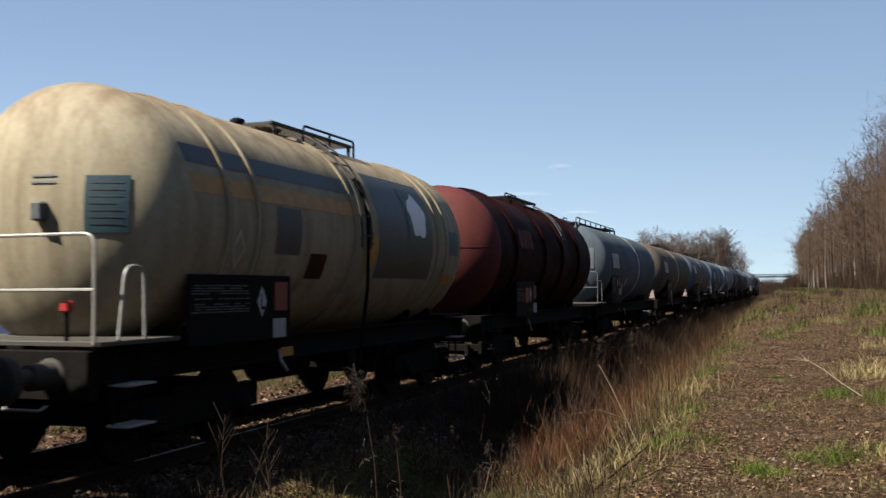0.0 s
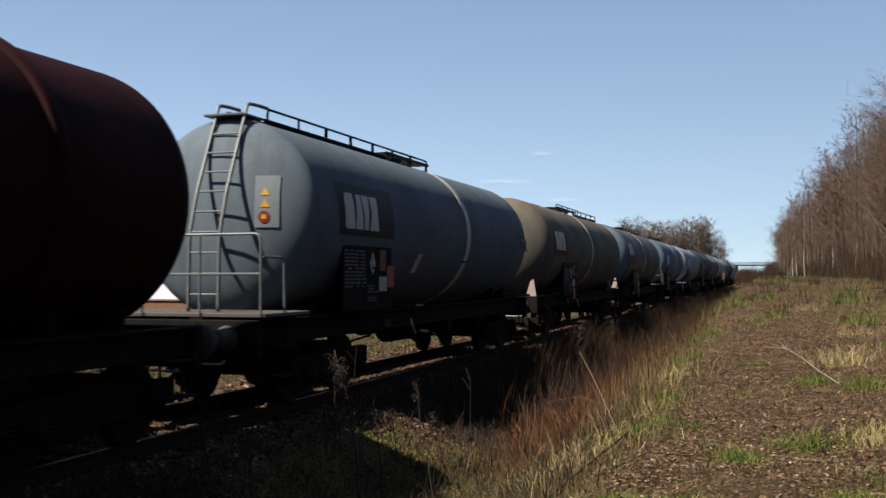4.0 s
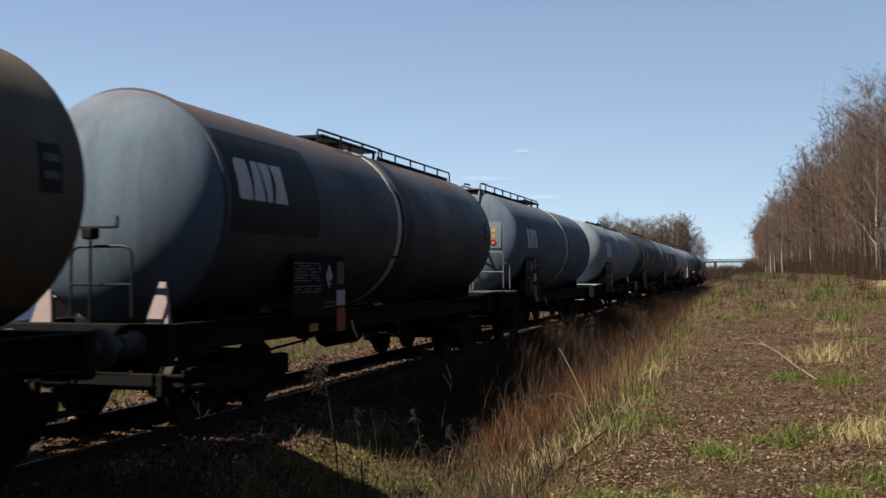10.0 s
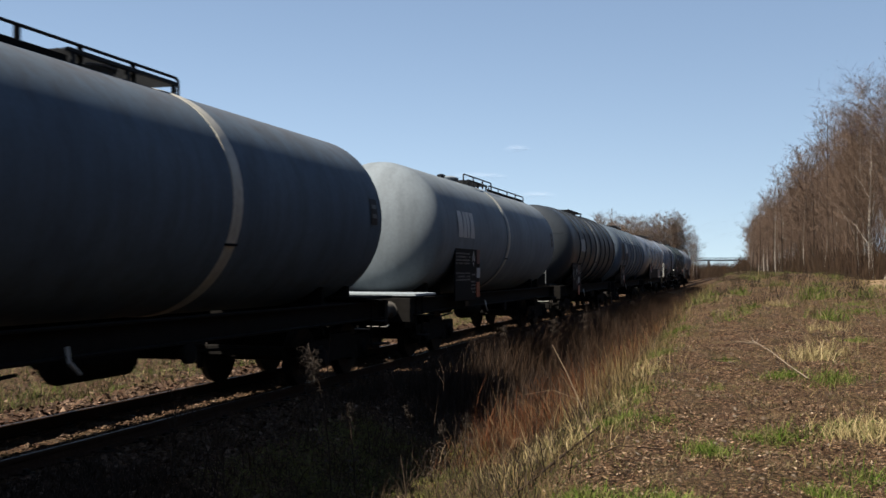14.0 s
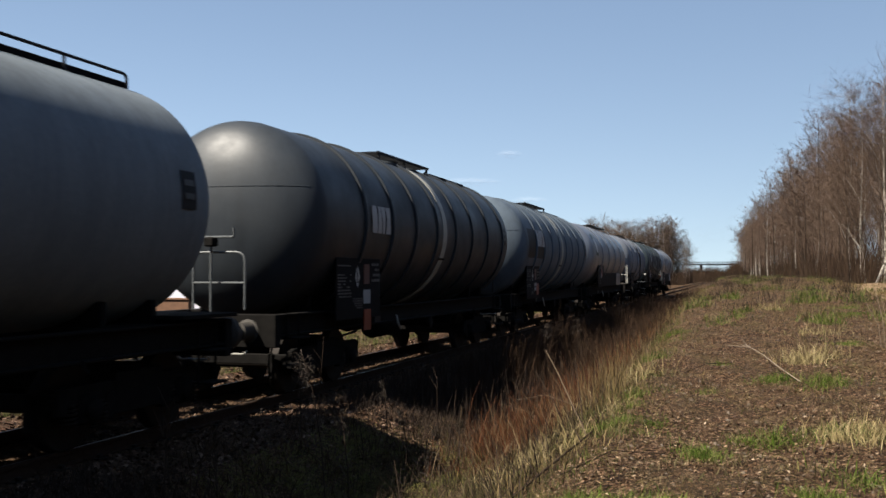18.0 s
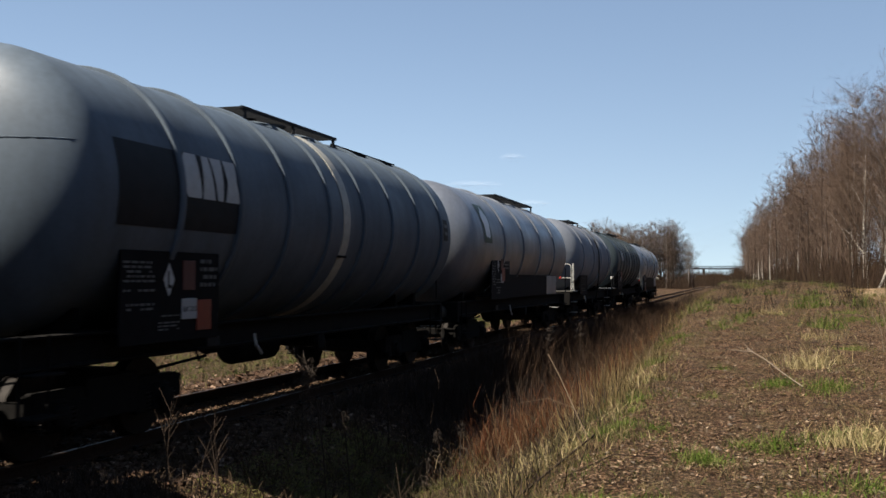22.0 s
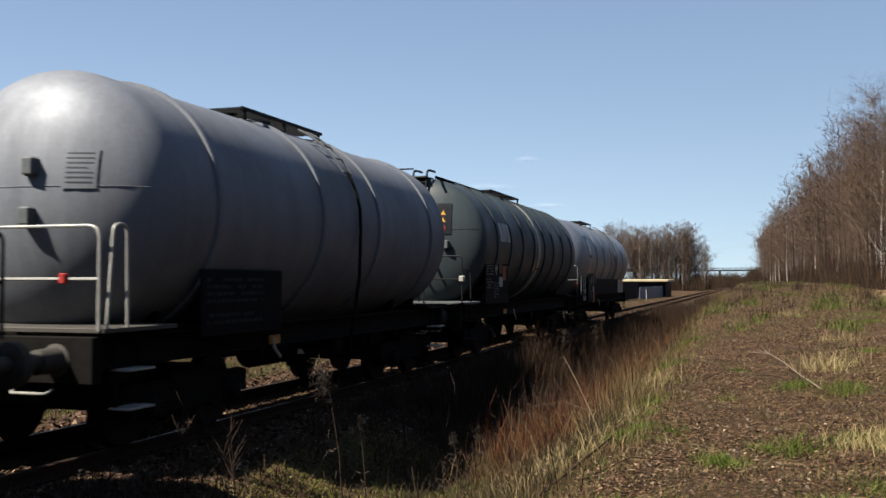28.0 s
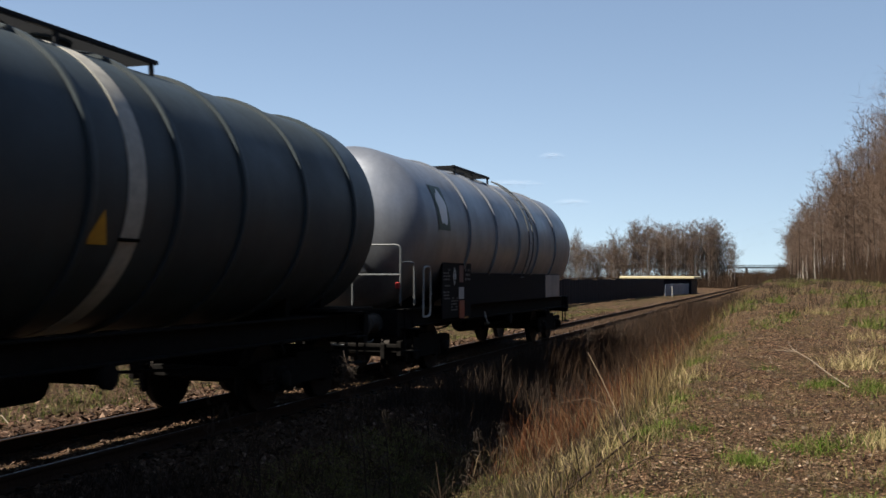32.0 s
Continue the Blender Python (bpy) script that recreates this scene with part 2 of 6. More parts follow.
# ---- mesh building ----
class Shape:
    """Collects vertices and faces for one mesh."""

    def __init__(self):
        self.v, self.f = [], []

    def add(self, verts, faces):
        k = len(self.v)
        self.v += [tuple(p) for p in verts]
        self.f += [tuple(i + k for i in q) for q in faces]
        return self

    def box(self, x0, x1, y0, y1, z0, z1, c=0.012):
        """A box with chamfered upright and level edges."""
        c = min(c, (x1 - x0) * 0.3, (y1 - y0) * 0.3, (z1 - z0) * 0.3)
        rings = []
        for z, k in ((z0, c), (z0 + c, 0), (z1 - c, 0), (z1, c)):
            a, b, p, q = x0 + k, x1 - k, y0 + k, y1 - k
            rings.append([(a + c, p, z), (b - c, p, z), (b, p + c, z), (b, q - c, z), (b - c, q, z), (a + c, q, z), (a, q - c, z), (a, p + c, z)])
        verts = [p for r in rings for p in r]
        faces = [(8 * j + i, 8 * j + (i + 1) % 8, 8 * j + 8 + (i + 1) % 8, 8 * j + 8 + i) for j in range(3) for i in range(8)]
        faces += [tuple(range(7, -1, -1)), tuple(range(24, 32))]
        return self.add(verts, faces)

    def tube(self, points, r, n=8, r_end=None):
        """A round bar along a line of points."""
        pts = [Vector(p) for p in points]
        verts, faces = [], []
        up = None
        for i, p in enumerate(pts):
            d = (pts[min(i + 1, len(pts) - 1)] - pts[max(i - 1, 0)]).normalized()
            if up is None:
                up = d.orthogonal().normalized()
            up = (up - d * up.dot(d)).normalized()
            side = d.cross(up)
            q = r if r_end is None else r + (r_end - r) * i / (len(pts) - 1)
            verts += [p + (up * math.cos(a) + side * math.sin(a)) * q for a in (2 * math.pi * k / n for k in range(n))]
        for i in range(len(pts) - 1):
            faces += [(n * i + k, n * i + (k + 1) % n, n * i + n + (k + 1) % n, n * i + n + k) for k in range(n)]
        faces += [tuple(range(n - 1, -1, -1)), tuple(range(n * (len(pts) - 1), n * len(pts)))]
        return self.add(verts, faces)

    def lathe(self, profile, n, centre=(0, 0, 0), axis="y"):
        """Turns (along, radius) pairs about an axis."""
        verts, faces = [], []
        for s, r in profile:
            for k in range(n):
                a = 2 * math.pi * k / n
                u, w = math.cos(a) * r, math.sin(a) * r
                p = {"y": (u, s, w), "x": (s, u, w), "z": (u, w, s)}[axis]
                verts.append((p[0] + centre[0], p[1] + centre[1], p[2] + centre[2]))
        for i in range(len(profile) - 1):
            faces += [(n * i + k, n * i + n + k, n * i + n + (k + 1) % n, n * i + (k + 1) % n) for k in range(n)]
        faces += [tuple(range(n)), tuple(range(n * len(profile) - 1, n * (len(profile) - 1) - 1, -1))]
        return self.add(verts, faces)

    def mesh(self, name, smooth=True):
        me = bpy.data.meshes.new(name)
        me.from_pydata(self.v, [], self.f)
        bm = bmesh.new()
        bm.from_mesh(me)
        bmesh.ops.recalc_face_normals(bm, faces=bm.faces)
        bm.to_mesh(me)
        bm.free()
        if smooth:
            me.shade_smooth()
            me.set_sharp_from_angle(angle=radians(35))
        return me


def part(name, shape, mat, parent, label="", at=None):
    ob = new(name, shape.mesh(name) if isinstance(shape, Shape) else shape)
    if not ob.data.materials:
        ob.data.materials.append(MAT[mat] if isinstance(mat, str) else mat)
    ob.parent = parent
    if at is not None:
        ob.matrix_basis = at
    if label:
        ob["label"] = label
    return ob


# ---- tank wagons ----
TRACK_Z = 0.0
WHEEL_R = 0.46


def bent(points, r=0.12, n=4):
    """Rounds the corners of a line."""
    pts = [Vector(p) for p in points]
    out = [pts[0]]
    for a, b, c in zip(pts, pts[1:], pts[2:]):
        k = min(r, (b - a).length * 0.45, (c - b).length * 0.45)
        p, q = b + (a - b).normalized() * k, b + (c - b).normalized() * k
        for i in range(n + 1):
            u = i / n
            out.append(p * (1 - u) ** 2 + b * 2 * u * (1 - u) + q * u * u)
    return out + [pts[-1]]


def wheelset_shape():
    s = Shape()
    for side in (-1, 1):
        x = side * 0.75
        prof = [(-0.065, 0.10), (-0.06, 0.36), (-0.068, 0.40), (-0.068, 0.455), (0.05, 0.46), (0.055, 0.49), (0.07, 0.485), (0.07, 0.40), (0.045, 0.36), (0.05, 0.16), (0.09, 0.12), (0.09, 0.08)]
        s.lathe([(-a * side, r) for a, r in prof], 28, (x, 0, 0), "x")
        # bolts and a hand-hold notch on the disc
        for k in range(6):
            a = math.pi * k / 3
            s.box(x + side * 0.055 - 0.012, x + side * 0.055 + 0.012, math.cos(a) * 0.24 - 0.02, math.cos(a) * 0.24 + 0.02, math.sin(a) * 0.24 - 0.02, math.sin(a) * 0.24 + 0.02, 0.004)
    s.lathe([(-1.0, 0.06), (-0.8, 0.085), (0.8, 0.085), (1.0, 0.06)], 12, axis="x")
    return s


def bogie_shapes():
    """The bolster, one side frame and one end beam of a bogie."""
    bolster = Shape().box(-1.0, 1.0, -0.22, 0.22, 0.55, 0.86)
    frame = Shape().box(-0.05, 0.05, -1.25, 1.25, 0.52, 0.72).box(-0.06, 0.06, -0.45, 0.45, 0.34, 0.80)
    frame.box(-0.045, 0.045, -1.35, -1.22, 0.42, 0.70).box(-0.045, 0.045, 1.22, 1.35, 0.42, 0.70)
    frame.box(-0.05, 0.06, -0.62, -0.44, 0.30, 0.60).box(-0.05, 0.06, 0.44, 0.62, 0.30, 0.60)
    beam = Shape().box(-1.0, 1.0, -0.05, 0.05, 0.48, 0.64)
    return bolster, frame, beam


def axlebox_shape():
    s = Shape()
    s.box(-0.12, 0.10, -0.16, 0.16, -0.16, 0.17, 0.03)
    s.lathe([(0.08, 0.13), (0.16, 0.12), (0.18, 0.09)], 16, axis="x")
    return s


def spring_shape():
    s = Shape()
    pts = [(math.cos(a) * 0.07, math.sin(a) * 0.07, a / (2 * math.pi) * 0.045) for a in (k * math.pi / 6 for k in range(61))]
    return s.tube(pts, 0.014, 5)


WHEELSET = wheelset_shape().mesh("wheelset")
BOLSTER, SIDE_FRAME, END_BEAM = (s.mesh(n) for s, n in zip(bogie_shapes(), ("bogie", "side_frame", "end_beam")))
BRAKE_BLOCK = Shape().box(-0.05, 0.05, -0.05, 0.03, -0.2, 0.2, 0.02).mesh("brake_block")
AXLEBOX = axlebox_shape().mesh("axlebox")
SPRING = spring_shape().mesh("spring")
AXLES = []


def add_bogie(wagon, y):
    b = part("bogie", BOLSTER, "black", wagon, "black cast bogie", pose(0, y, 0))
    for side in (-1, 1):
        part("side_frame", SIDE_FRAME, "black", b, at=pose(side * 1.03, 0, 0))
        part("end_beam", END_BEAM, "black", b, at=pose(0, side * 1.3, 0))
        for k in (-1.42, -0.38, 0.38, 1.42):
            part("brake_block", BRAKE_BLOCK, "black", b, at=pose(side * 0.76, k, WHEEL_R))
    for k in (-0.9, 0.9):
        w = part("wheelset", WHEELSET, "wheel", b, "worn steel wheels on an axle", pose(0, k, WHEEL_R))
        AXLES.append((w, k))
        for side in (-1, 1):
            part("axlebox", AXLEBOX, "black", b, at=pose(side * 1.02, k, WHEEL_R, 0, 0, 0 if side > 0 else 180))
            for j in (-0.24, 0.24):
                part("spring", SPRING, "wheel", b, at=pose(side * 1.03, k + j, 0.30))
    return b


def buffer_shape():
    s = Shape()
    s.lathe([(0.0, 0.06), (0.0, 0.205), (0.012, 0.225), (0.045, 0.225), (0.06, 0.20), (0.07, 0.09), (0.32, 0.085), (0.33, 0.125), (0.60, 0.135), (0.61, 0.17), (0.64, 0.17)], 28)
    return s


BUFFER = buffer_shape().mesh("buffer")


def coupling_shape():
    s = Shape()
    s.box(-0.05, 0.05, 0.12, 0.65, 1.0, 1.12, 0.02)
    s.tube(bent([(0, 0.35, 1.02), (0, 0.1, 1.02), (0, 0.02, 1.1), (0, 0.06, 1.2)], 0.05), 0.045, 8)
    s.tube(bent([(0.06, 0.2, 1.0), (0.06, 0.1, 0.7), (0.0, 0.08, 0.62), (-0.06, 0.1, 0.7), (-0.06, 0.2, 1.0)], 0.06), 0.02, 6)
    for x in (-0.32, 0.32):
        s.tube(bent([(x, 0.62, 0.95), (x, 0.4, 0.92), (x, 0.3, 0.6), (x * 0.6, 0.2, 0.52)], 0.1), 0.024, 6)
    return s


COUPLING = coupling_shape().mesh("coupling")


def on_tank(w, y, z, lift=0.008, side=1):
    """A point of the tank's flank at length y and height z."""
    r = w["R"] + lift
    dz = max(-r, min(r, z - w["zc"]))
    return (side * math.sqrt(max(r * r - dz * dz, 0.0)), y, z)


def flank_patch(w, y0, y1, z0, z1, lift=0.008, skew=0.0):
    s = Shape()
    nz = max(2, int((z1 - z0) / 0.08))
    verts = [on_tank(w, y + skew * (z - z0), z, lift) for z in (z0 + (z1 - z0) * i / nz for i in range(nz + 1)) for y in (y0, y1)]
    faces = [(2 * i, 2 * i + 1, 2 * i + 3, 2 * i + 2) for i in range(nz)]
    edge = [on_tank(w, y + skew * (z - z0), z, 0.0) for z in (z0, z1) for y in (y0, y1)]
    n = len(verts)
    faces += [(n, n + 1, 1, 0), (n + 2, 2 * nz, 2 * nz + 1, n + 3)]
    return s.add(verts + edge, faces)


def flank_blob(w, outline, lift=0.012):
    """A filled outline of (y, z) points laid on the flank."""
    s = Shape()
    cy = sum(p[0] for p in outline) / len(outline)
    cz = sum(p[1] for p in outline) / len(outline)
    n = len(outline)
    verts = [on_tank(w, cy, cz, lift)]
    for k in (0.34, 0.67, 1.0):
        verts += [on_tank(w, cy + (y - cy) * k, cz + (z - cz) * k, lift) for y, z in outline]
    faces = [(0, 1 + i, 1 + (i + 1) % n) for i in range(n)]
    for j in range(2):
        faces += [(1 + n * j + i, 1 + n * j + n + i, 1 + n * j + n + (i + 1) % n, 1 + n * j + (i + 1) % n) for i in range(n)]
    return s.add(verts, faces)


def tank_profile(y0, y1, R, depth):
    head = [(y0 - depth * math.cos(a), R * math.sin(a)) for a in (radians(v) for v in (0.5, 6, 13, 21, 30, 39, 48, 57, 65, 72, 78, 84))]
    n = 10
    mid = [(y0 + (y1 - y0) * i / n, R) for i in range(n + 1)]
    tail = [(y1 + y0 - y, r) for y, r in reversed(head)]
    return head + mid + tail


def ring_shape(R, zc, y, width, depth, n=64):
    s = Shape()
    h = width / 2
    return s.lathe([(y - h, R - 0.01), (y - h, R + depth * 0.8), (y - h * 0.7, R + depth), (y + h * 0.7, R + depth), (y + h, R + depth * 0.8), (y + h, R - 0.01)], n, (0, 0, zc))


def head_point(w, x, z, lift=0.01):
    """A point of the front head at lateral x and height z."""
    r = math.hypot(x, z - w["zc"])
    k = math.sqrt(max(0.0, 1 - (r / w["R"]) ** 2))
    return Vector((x, w["y0"] - w["depth"] * k - lift, z))


def head_panel(w, x0, x1, z0, z1, lift=0.012):
    s = Shape()
    n = 5
    verts = [head_point(w, x0 + (x1 - x0) * i / n, z0 + (z1 - z0) * j / n, lift) for j in range(n + 1) for i in range(n + 1)]
    faces = [(j * (n + 1) + i, j * (n + 1) + i + 1, (j + 1) * (n + 1) + i + 1, (j + 1) * (n + 1) + i) for j in range(n) for i in range(n)]
    return s.add(verts, faces)


def head_disc(w, x, z, r, n, lift=0.018, turn=0.0):
    s = Shape()
    verts = [head_point(w, x, z, lift)] + [head_point(w, x + math.sin(a) * r, z + math.cos(a) * r, lift) for a in (2 * math.pi * k / n + turn for k in range(n))]
    return s.add(verts, [(0, 1 + i, 1 + (i + 1) % n) for i in range(n)])


def text_bars(s, x, y0, y1, z0, z1, lines, seed):
    """Rows of short bars in place of writing, on a flat board facing sideways."""
    rnd = random.Random(seed)
    step = (z1 - z0) / lines
    for i in range(lines):
        y = y0 + rnd.choice((0.0, 0.0, 0.06))
        top = z1 - step * i
        if rnd.random() < 0.2:
            continue
        while y < y1 - 0.04:
            e = min(y1, y + rnd.uniform(0.03, 0.14))
            if rnd.random() < 0.85:
                s.add([(x, y, top - step * 0.5), (x, e, top - step * 0.5), (x, e, top), (x, y, top)], [(0, 1, 2, 3)])
            y = e + 0.03
    return s


def lettering(words, size):
    """Words as a thin mesh, centred, in the built-in font."""
    curve = bpy.data.curves.new("lettering", "FONT")
    curve.body, curve.size, curve.align_x, curve.extrude = words, size, "CENTER", 0.001
    ob = new("lettering_source", curve)
    me = bpy.data.meshes.new_from_object(ob.evaluated_get(bpy.context.evaluated_depsgraph_get()))
    bpy.data.objects.remove(ob)
    bpy.data.curves.remove(curve)
    me.materials.clear()
    return me


def data_board(wagon, w):
    """The black board with hazard plates and unreadable lettering below the tank's flank."""
    y0, y1, z0, z1 = w["board"]
    x = on_tank(w, 0, max(z1 - 0.25, w["zc"] - w["R"] * 0.7), 0.05)[0]
    x = max(x, 1.44)
    z0, z1 = z0 + 0.1, z1 + 0.1
    s = Shape().box(x - 0.03, x, y0, y1, z0, z1, 0.008)
    b = part("data_board", s, "board", wagon, "black board with hazard plates and rows of white marks")
    for y in (y0 + 0.1, y1 - 0.16):
        part("bracket", Shape().box(x - 0.4, x - 0.03, y, y + 0.06, z0 + 0.1, z0 + 0.16, 0.01), "black", b)
    W, H = y1 - y0, z1 - z0
    X = x + 0.004
    bars = Shape()
    if w.get("bare"):
        text_bars(bars, X, y0 + 0.1, y1 - 0.5, z0 + 0.1, z1 - 0.1, 7, w["seed"])
        tagged(part("lettering", bars, "patch", b, "rows of faint marks"), kind="stuff")
        return
    yd, zd, k = y0 + W * w.get("diamond", 0.42), z1 - 0.32, 0.14
    part("hazard_diamond", Shape().add([(X, yd, zd - k * 1.35), (X, yd + k * 0.8, zd), (X, yd, zd + k * 1.35), (X, yd - k * 0.8, zd)], [(0, 1, 2, 3)]), "white", b, "white diamond hazard placard")
    part("symbol", Shape().add([(X + 0.003, yd - 0.03, zd - 0.1), (X + 0.003, yd + 0.05, zd - 0.1), (X + 0.003, yd + 0.05, zd - 0.06), (X + 0.003, yd, zd - 0.06), (X + 0.003, yd, zd + 0.1), (X + 0.003, yd - 0.03, zd + 0.1)], [(0, 1, 2, 3, 4, 5)]), "board", b)
    yo = yd + 0.28
    part("red_plate", Shape().box(X - 0.002, X + 0.006, yo, yo + 0.26, zd - 0.12, zd + 0.22, 0.004), "red", b, "dull red plate")
    part("hazard_plate", Shape().box(X - 0.002, X + 0.012, yo + w.get("oy", 0.0), yo + w.get("oy", 0.0) + 0.32, zd + w.get("oz", -0.85), zd + w.get("oz", -0.85) + 0.36, 0.004), "orange", b, "orange hazard number plate")
    part("label_plate", Shape().box(X - 0.002, X + 0.008, yo - 0.02, yo + 0.3, zd - 0.46, zd - 0.22, 0.004), "card", b, "white card in a frame")
    if "card" in w:
        part("card_lettering", lettering(w["card"], 0.095), "board", b, "black lettering on the white card", at=Matrix(((0, 0, 1, X + 0.0095), (1, 0, 0, yo + 0.14), (0, 1, 0, zd - 0.375), (0, 0, 0, 1))))
    text_bars(bars, X, y0 + 0.05, yd - 0.28, z0 + 0.35, z1 - 0.12, 11, w["seed"])
    text_bars(bars, X, yd - 0.2, yd + 0.22, z0 + 0.12, zd - 0.36, 6, w["seed"] + 1)
    if y1 - yo > 0.75:
        text_bars(bars, X, yo + 0.38, y1 - 0.05, z1 - 0.45, z1 - 0.08, 4, w["seed"] + 2)
    tagged(part("lettering", bars, "marks", b, "rows of small white marks"), kind="stuff")


LOGO_BLOCKS = (((0.03, 0), (0.25, 0), (0.27, 0.1), (0.25, 1), (0.05, 1), (0.0, 0.85), (0.0, 0.12)), ((0.29, 0), (0.51, 0), (0.47, 1), (0.35, 1)), ((0.56, 0), (0.66, 0), (0.71, 1), (0.50, 1)), ((0.71, 0), (0.99, 0), (0.95, 0.5), (0.98, 1), (0.74, 1), (0.77, 0.5)))


def logo(wagon, w):
    """The owner's mark as four plain white shapes, on its patch where there is one."""
    y0, y1, z0, z1 = w["logo"]
    if "patch" in w:
        p0, p1, q0, q1, kind = w["patch"]
        part("logo_patch", flank_patch(w, p0, p1, q0, q1, 0.006), kind, wagon, "darker painted patch behind the mark")
    for block in LOGO_BLOCKS:
        outline = []
        for (a, c), (b, d) in zip(block, block[1:] + block[:1]):
            outline += [(y0 + (y1 - y0) * (a + (b - a) * k / 4), z0 + (z1 - z0) * (c + (d - c) * k / 4)) for k in range(4)]
        part("logo_block", flank_blob(w, outline, 0.016), w.get("logo_mat", "white"), wagon)


def blob_logo(wagon, w):
    y0, y1, z0, z1 = w["blob"]
    part("logo_panel", flank_patch(w, y0, y1, z0, z1, 0.012), "green", wagon, "dark green panel")
    rnd = random.Random(5)
    o = []
    for k in range(22):
        a = 2 * math.pi * k / 22
        r = 0.38 + 0.035 * math.sin(5 * a + 0.6) + rnd.uniform(-0.03, 0.03)
        o.append(((y0 + y1) / 2 + math.cos(a) * r * (y1 - y0) * 0.95, (z0 + z1) / 2 + math.sin(a) * r * (z1 - z0) * 1.05))
    part("logo_shape", flank_blob(w, o, 0.017), "shape_white", wagon, "plain white irregular shape")


def railing(wagon, points_list, mat, r=0.018, name="railing"):
    s = Shape()
    for pts, round_off in points_list:
        s.tube(bent(pts, round_off) if round_off else pts, r, 7)
    part(name, s, mat, wagon)


def tank_wagon(w):
    """One bogie tank wagon; lengths run back from the front buffers' faces."""
    L, R, zc, y0, y1 = w["L"], w["R"], w["zc"], w["y0"], w["y1"]
    wagon = tagged(new("tank_wagon"), w["label"], "tank wagon", "wagons of the freight train")
    profile = tank_profile(y0, y1, R, w["depth"])
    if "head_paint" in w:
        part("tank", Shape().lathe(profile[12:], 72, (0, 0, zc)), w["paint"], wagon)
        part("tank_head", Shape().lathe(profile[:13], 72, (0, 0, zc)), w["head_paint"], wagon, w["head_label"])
    else:
        part("tank", Shape().lathe(profile, 72, (0, 0, zc)), w["paint"], wagon)
    for y in w.get("rings", ()):
        part("ring", ring_shape(R, zc, y, w.get("ring_w", 0.09), w.get("ring_d", 0.045)), w.get("ring_mat", w["paint"]), wagon)
    for y, width in w.get("bands", ()):
        part("band", ring_shape(R, zc, y, width, 0.014), "band", wagon, "faded white band round the tank")
        part("band_clamp", Shape().box(*(lambda p: (p[0] - 0.03, p[0] + 0.03))(on_tank(w, y, zc - 0.55)), y - width * 0.55, y + width * 0.55, zc - 0.58, zc - 0.545), "black", wagon)
    # one wide stain, or thin dark lines just behind the cream tank's rings
    for y, width in w.get("stains", ()):
        part("dark_strip", ring_shape(R, zc, y, width, 0.005), "patch", wagon, "dark strip round the tank")
    if w.get("seam"):
        z = zc + w["seam"]
        xs = math.sqrt(R * R - w["seam"] ** 2) * 0.985
        pts = [head_point(w, -xs + 2 * xs * i / 24, z, 0.0) for i in range(25)]
        part("weld_seam", Shape().tube(pts, 0.006, 5), w["paint"], wagon)
    # underframe
    for side in (-1, 1):
        x = side * 1.2
        prof = [(-0.1, 0.97), (0.1, 0.97), (0.1, 0.99), (0.012, 1.0), (0.012, 1.26), (0.1, 1.27), (0.1, 1.29), (-0.1, 1.29), (-0.1, 1.27), (-0.012, 1.26), (-0.012, 1.0), (-0.1, 0.99)]
        v = [(x + px, y, pz) for y in (0.66, L - 0.66) for px, pz in prof]
        f = [(k, (k + 1) % 12, 12 + (k + 1) % 12, 12 + k) for k in range(12)] + [tuple(range(11, -1, -1)), tuple(range(12, 24))]
        part("sole_bar", Shape().add(v, f), "black", wagon)
    for y in (0.62, L - 0.78):
        part("headstock", Shape().box(-1.32, 1.32, y, y + 0.16, 0.82, 1.3), "black", wagon)
    for y, turn in ((0.0, 0), (L, 180)):
        for x in (-0.875, 0.875):
            part("buffer", BUFFER, "dusty", wagon, "round steel buffer", pose(x, y, 1.06, 0, 0, turn))
        part("coupling", COUPLING, "black", wagon, at=pose(0, y, 0, 0, 0, turn))
    b0, b1 = w["b0"], L - w["b1"]
    for y in (b0, b1):
        add_bogie(wagon, y)
        for k in (-0.55, 0.55):
            q = min(max(y + k, y0 + 0.3), y1 - 0.3)
            part("saddle_plate", Shape().box(-1.0, 1.0, q - 0.05, q + 0.05, 1.27, zc - R + 0.33, 0.01), "black", wagon)
        part("bolster", Shape().box(-1.15, 1.15, y - 0.7, y + 0.7, 1.0, 1.29), "black", wagon)
    # small fittings on the near frame
    for side in (-1, 1):
        for y in (b0 + 1.55,):
            part("frame_plate", Shape().box(side * 1.305 - 0.01, side * 1.305 + 0.01, y, y + 0.3, 1.0, 1.12, 0.004), "ochre" if w["seed"] % 3 == 0 else "patch", wagon)
        for y in (b0 + 1.3, b1 - 1.3):
            part("lashing_hook", Shape().tube([(side * 1.3, y, 1.0), (side * 1.34, y, 0.9), (side * 1.32, y + 0.06, 0.84), (side * 1.3, y + 0.1, 0.9)], 0.018, 6), "black", wagon)
        p = (b0 + b1) / 2 - 2.2
        part("brake_handle", Shape().tube([(side * 1.33, p, 1.1), (side * 1.36, p, 0.95), (side * 1.36, p + 0.16, 0.82)], 0.02, 6), "tube_white", wagon, "white brake changeover handle")
    # brake gear and outlet under the tank
    m = (b0 + b1) / 2
    s = Shape()
    s.lathe([(0, 0.05), (0.04, 0.18), (0.1, 0.22), (1.3, 0.22), (1.36, 0.18), (1.4, 0.05)], 18, (0.45, m - 1.4, 0.80))
    s.lathe([(0, 0.06), (0.04, 0.17), (0.8, 0.17), (0.84, 0.06)], 16, (-0.4, m - 0.6, 0.82))
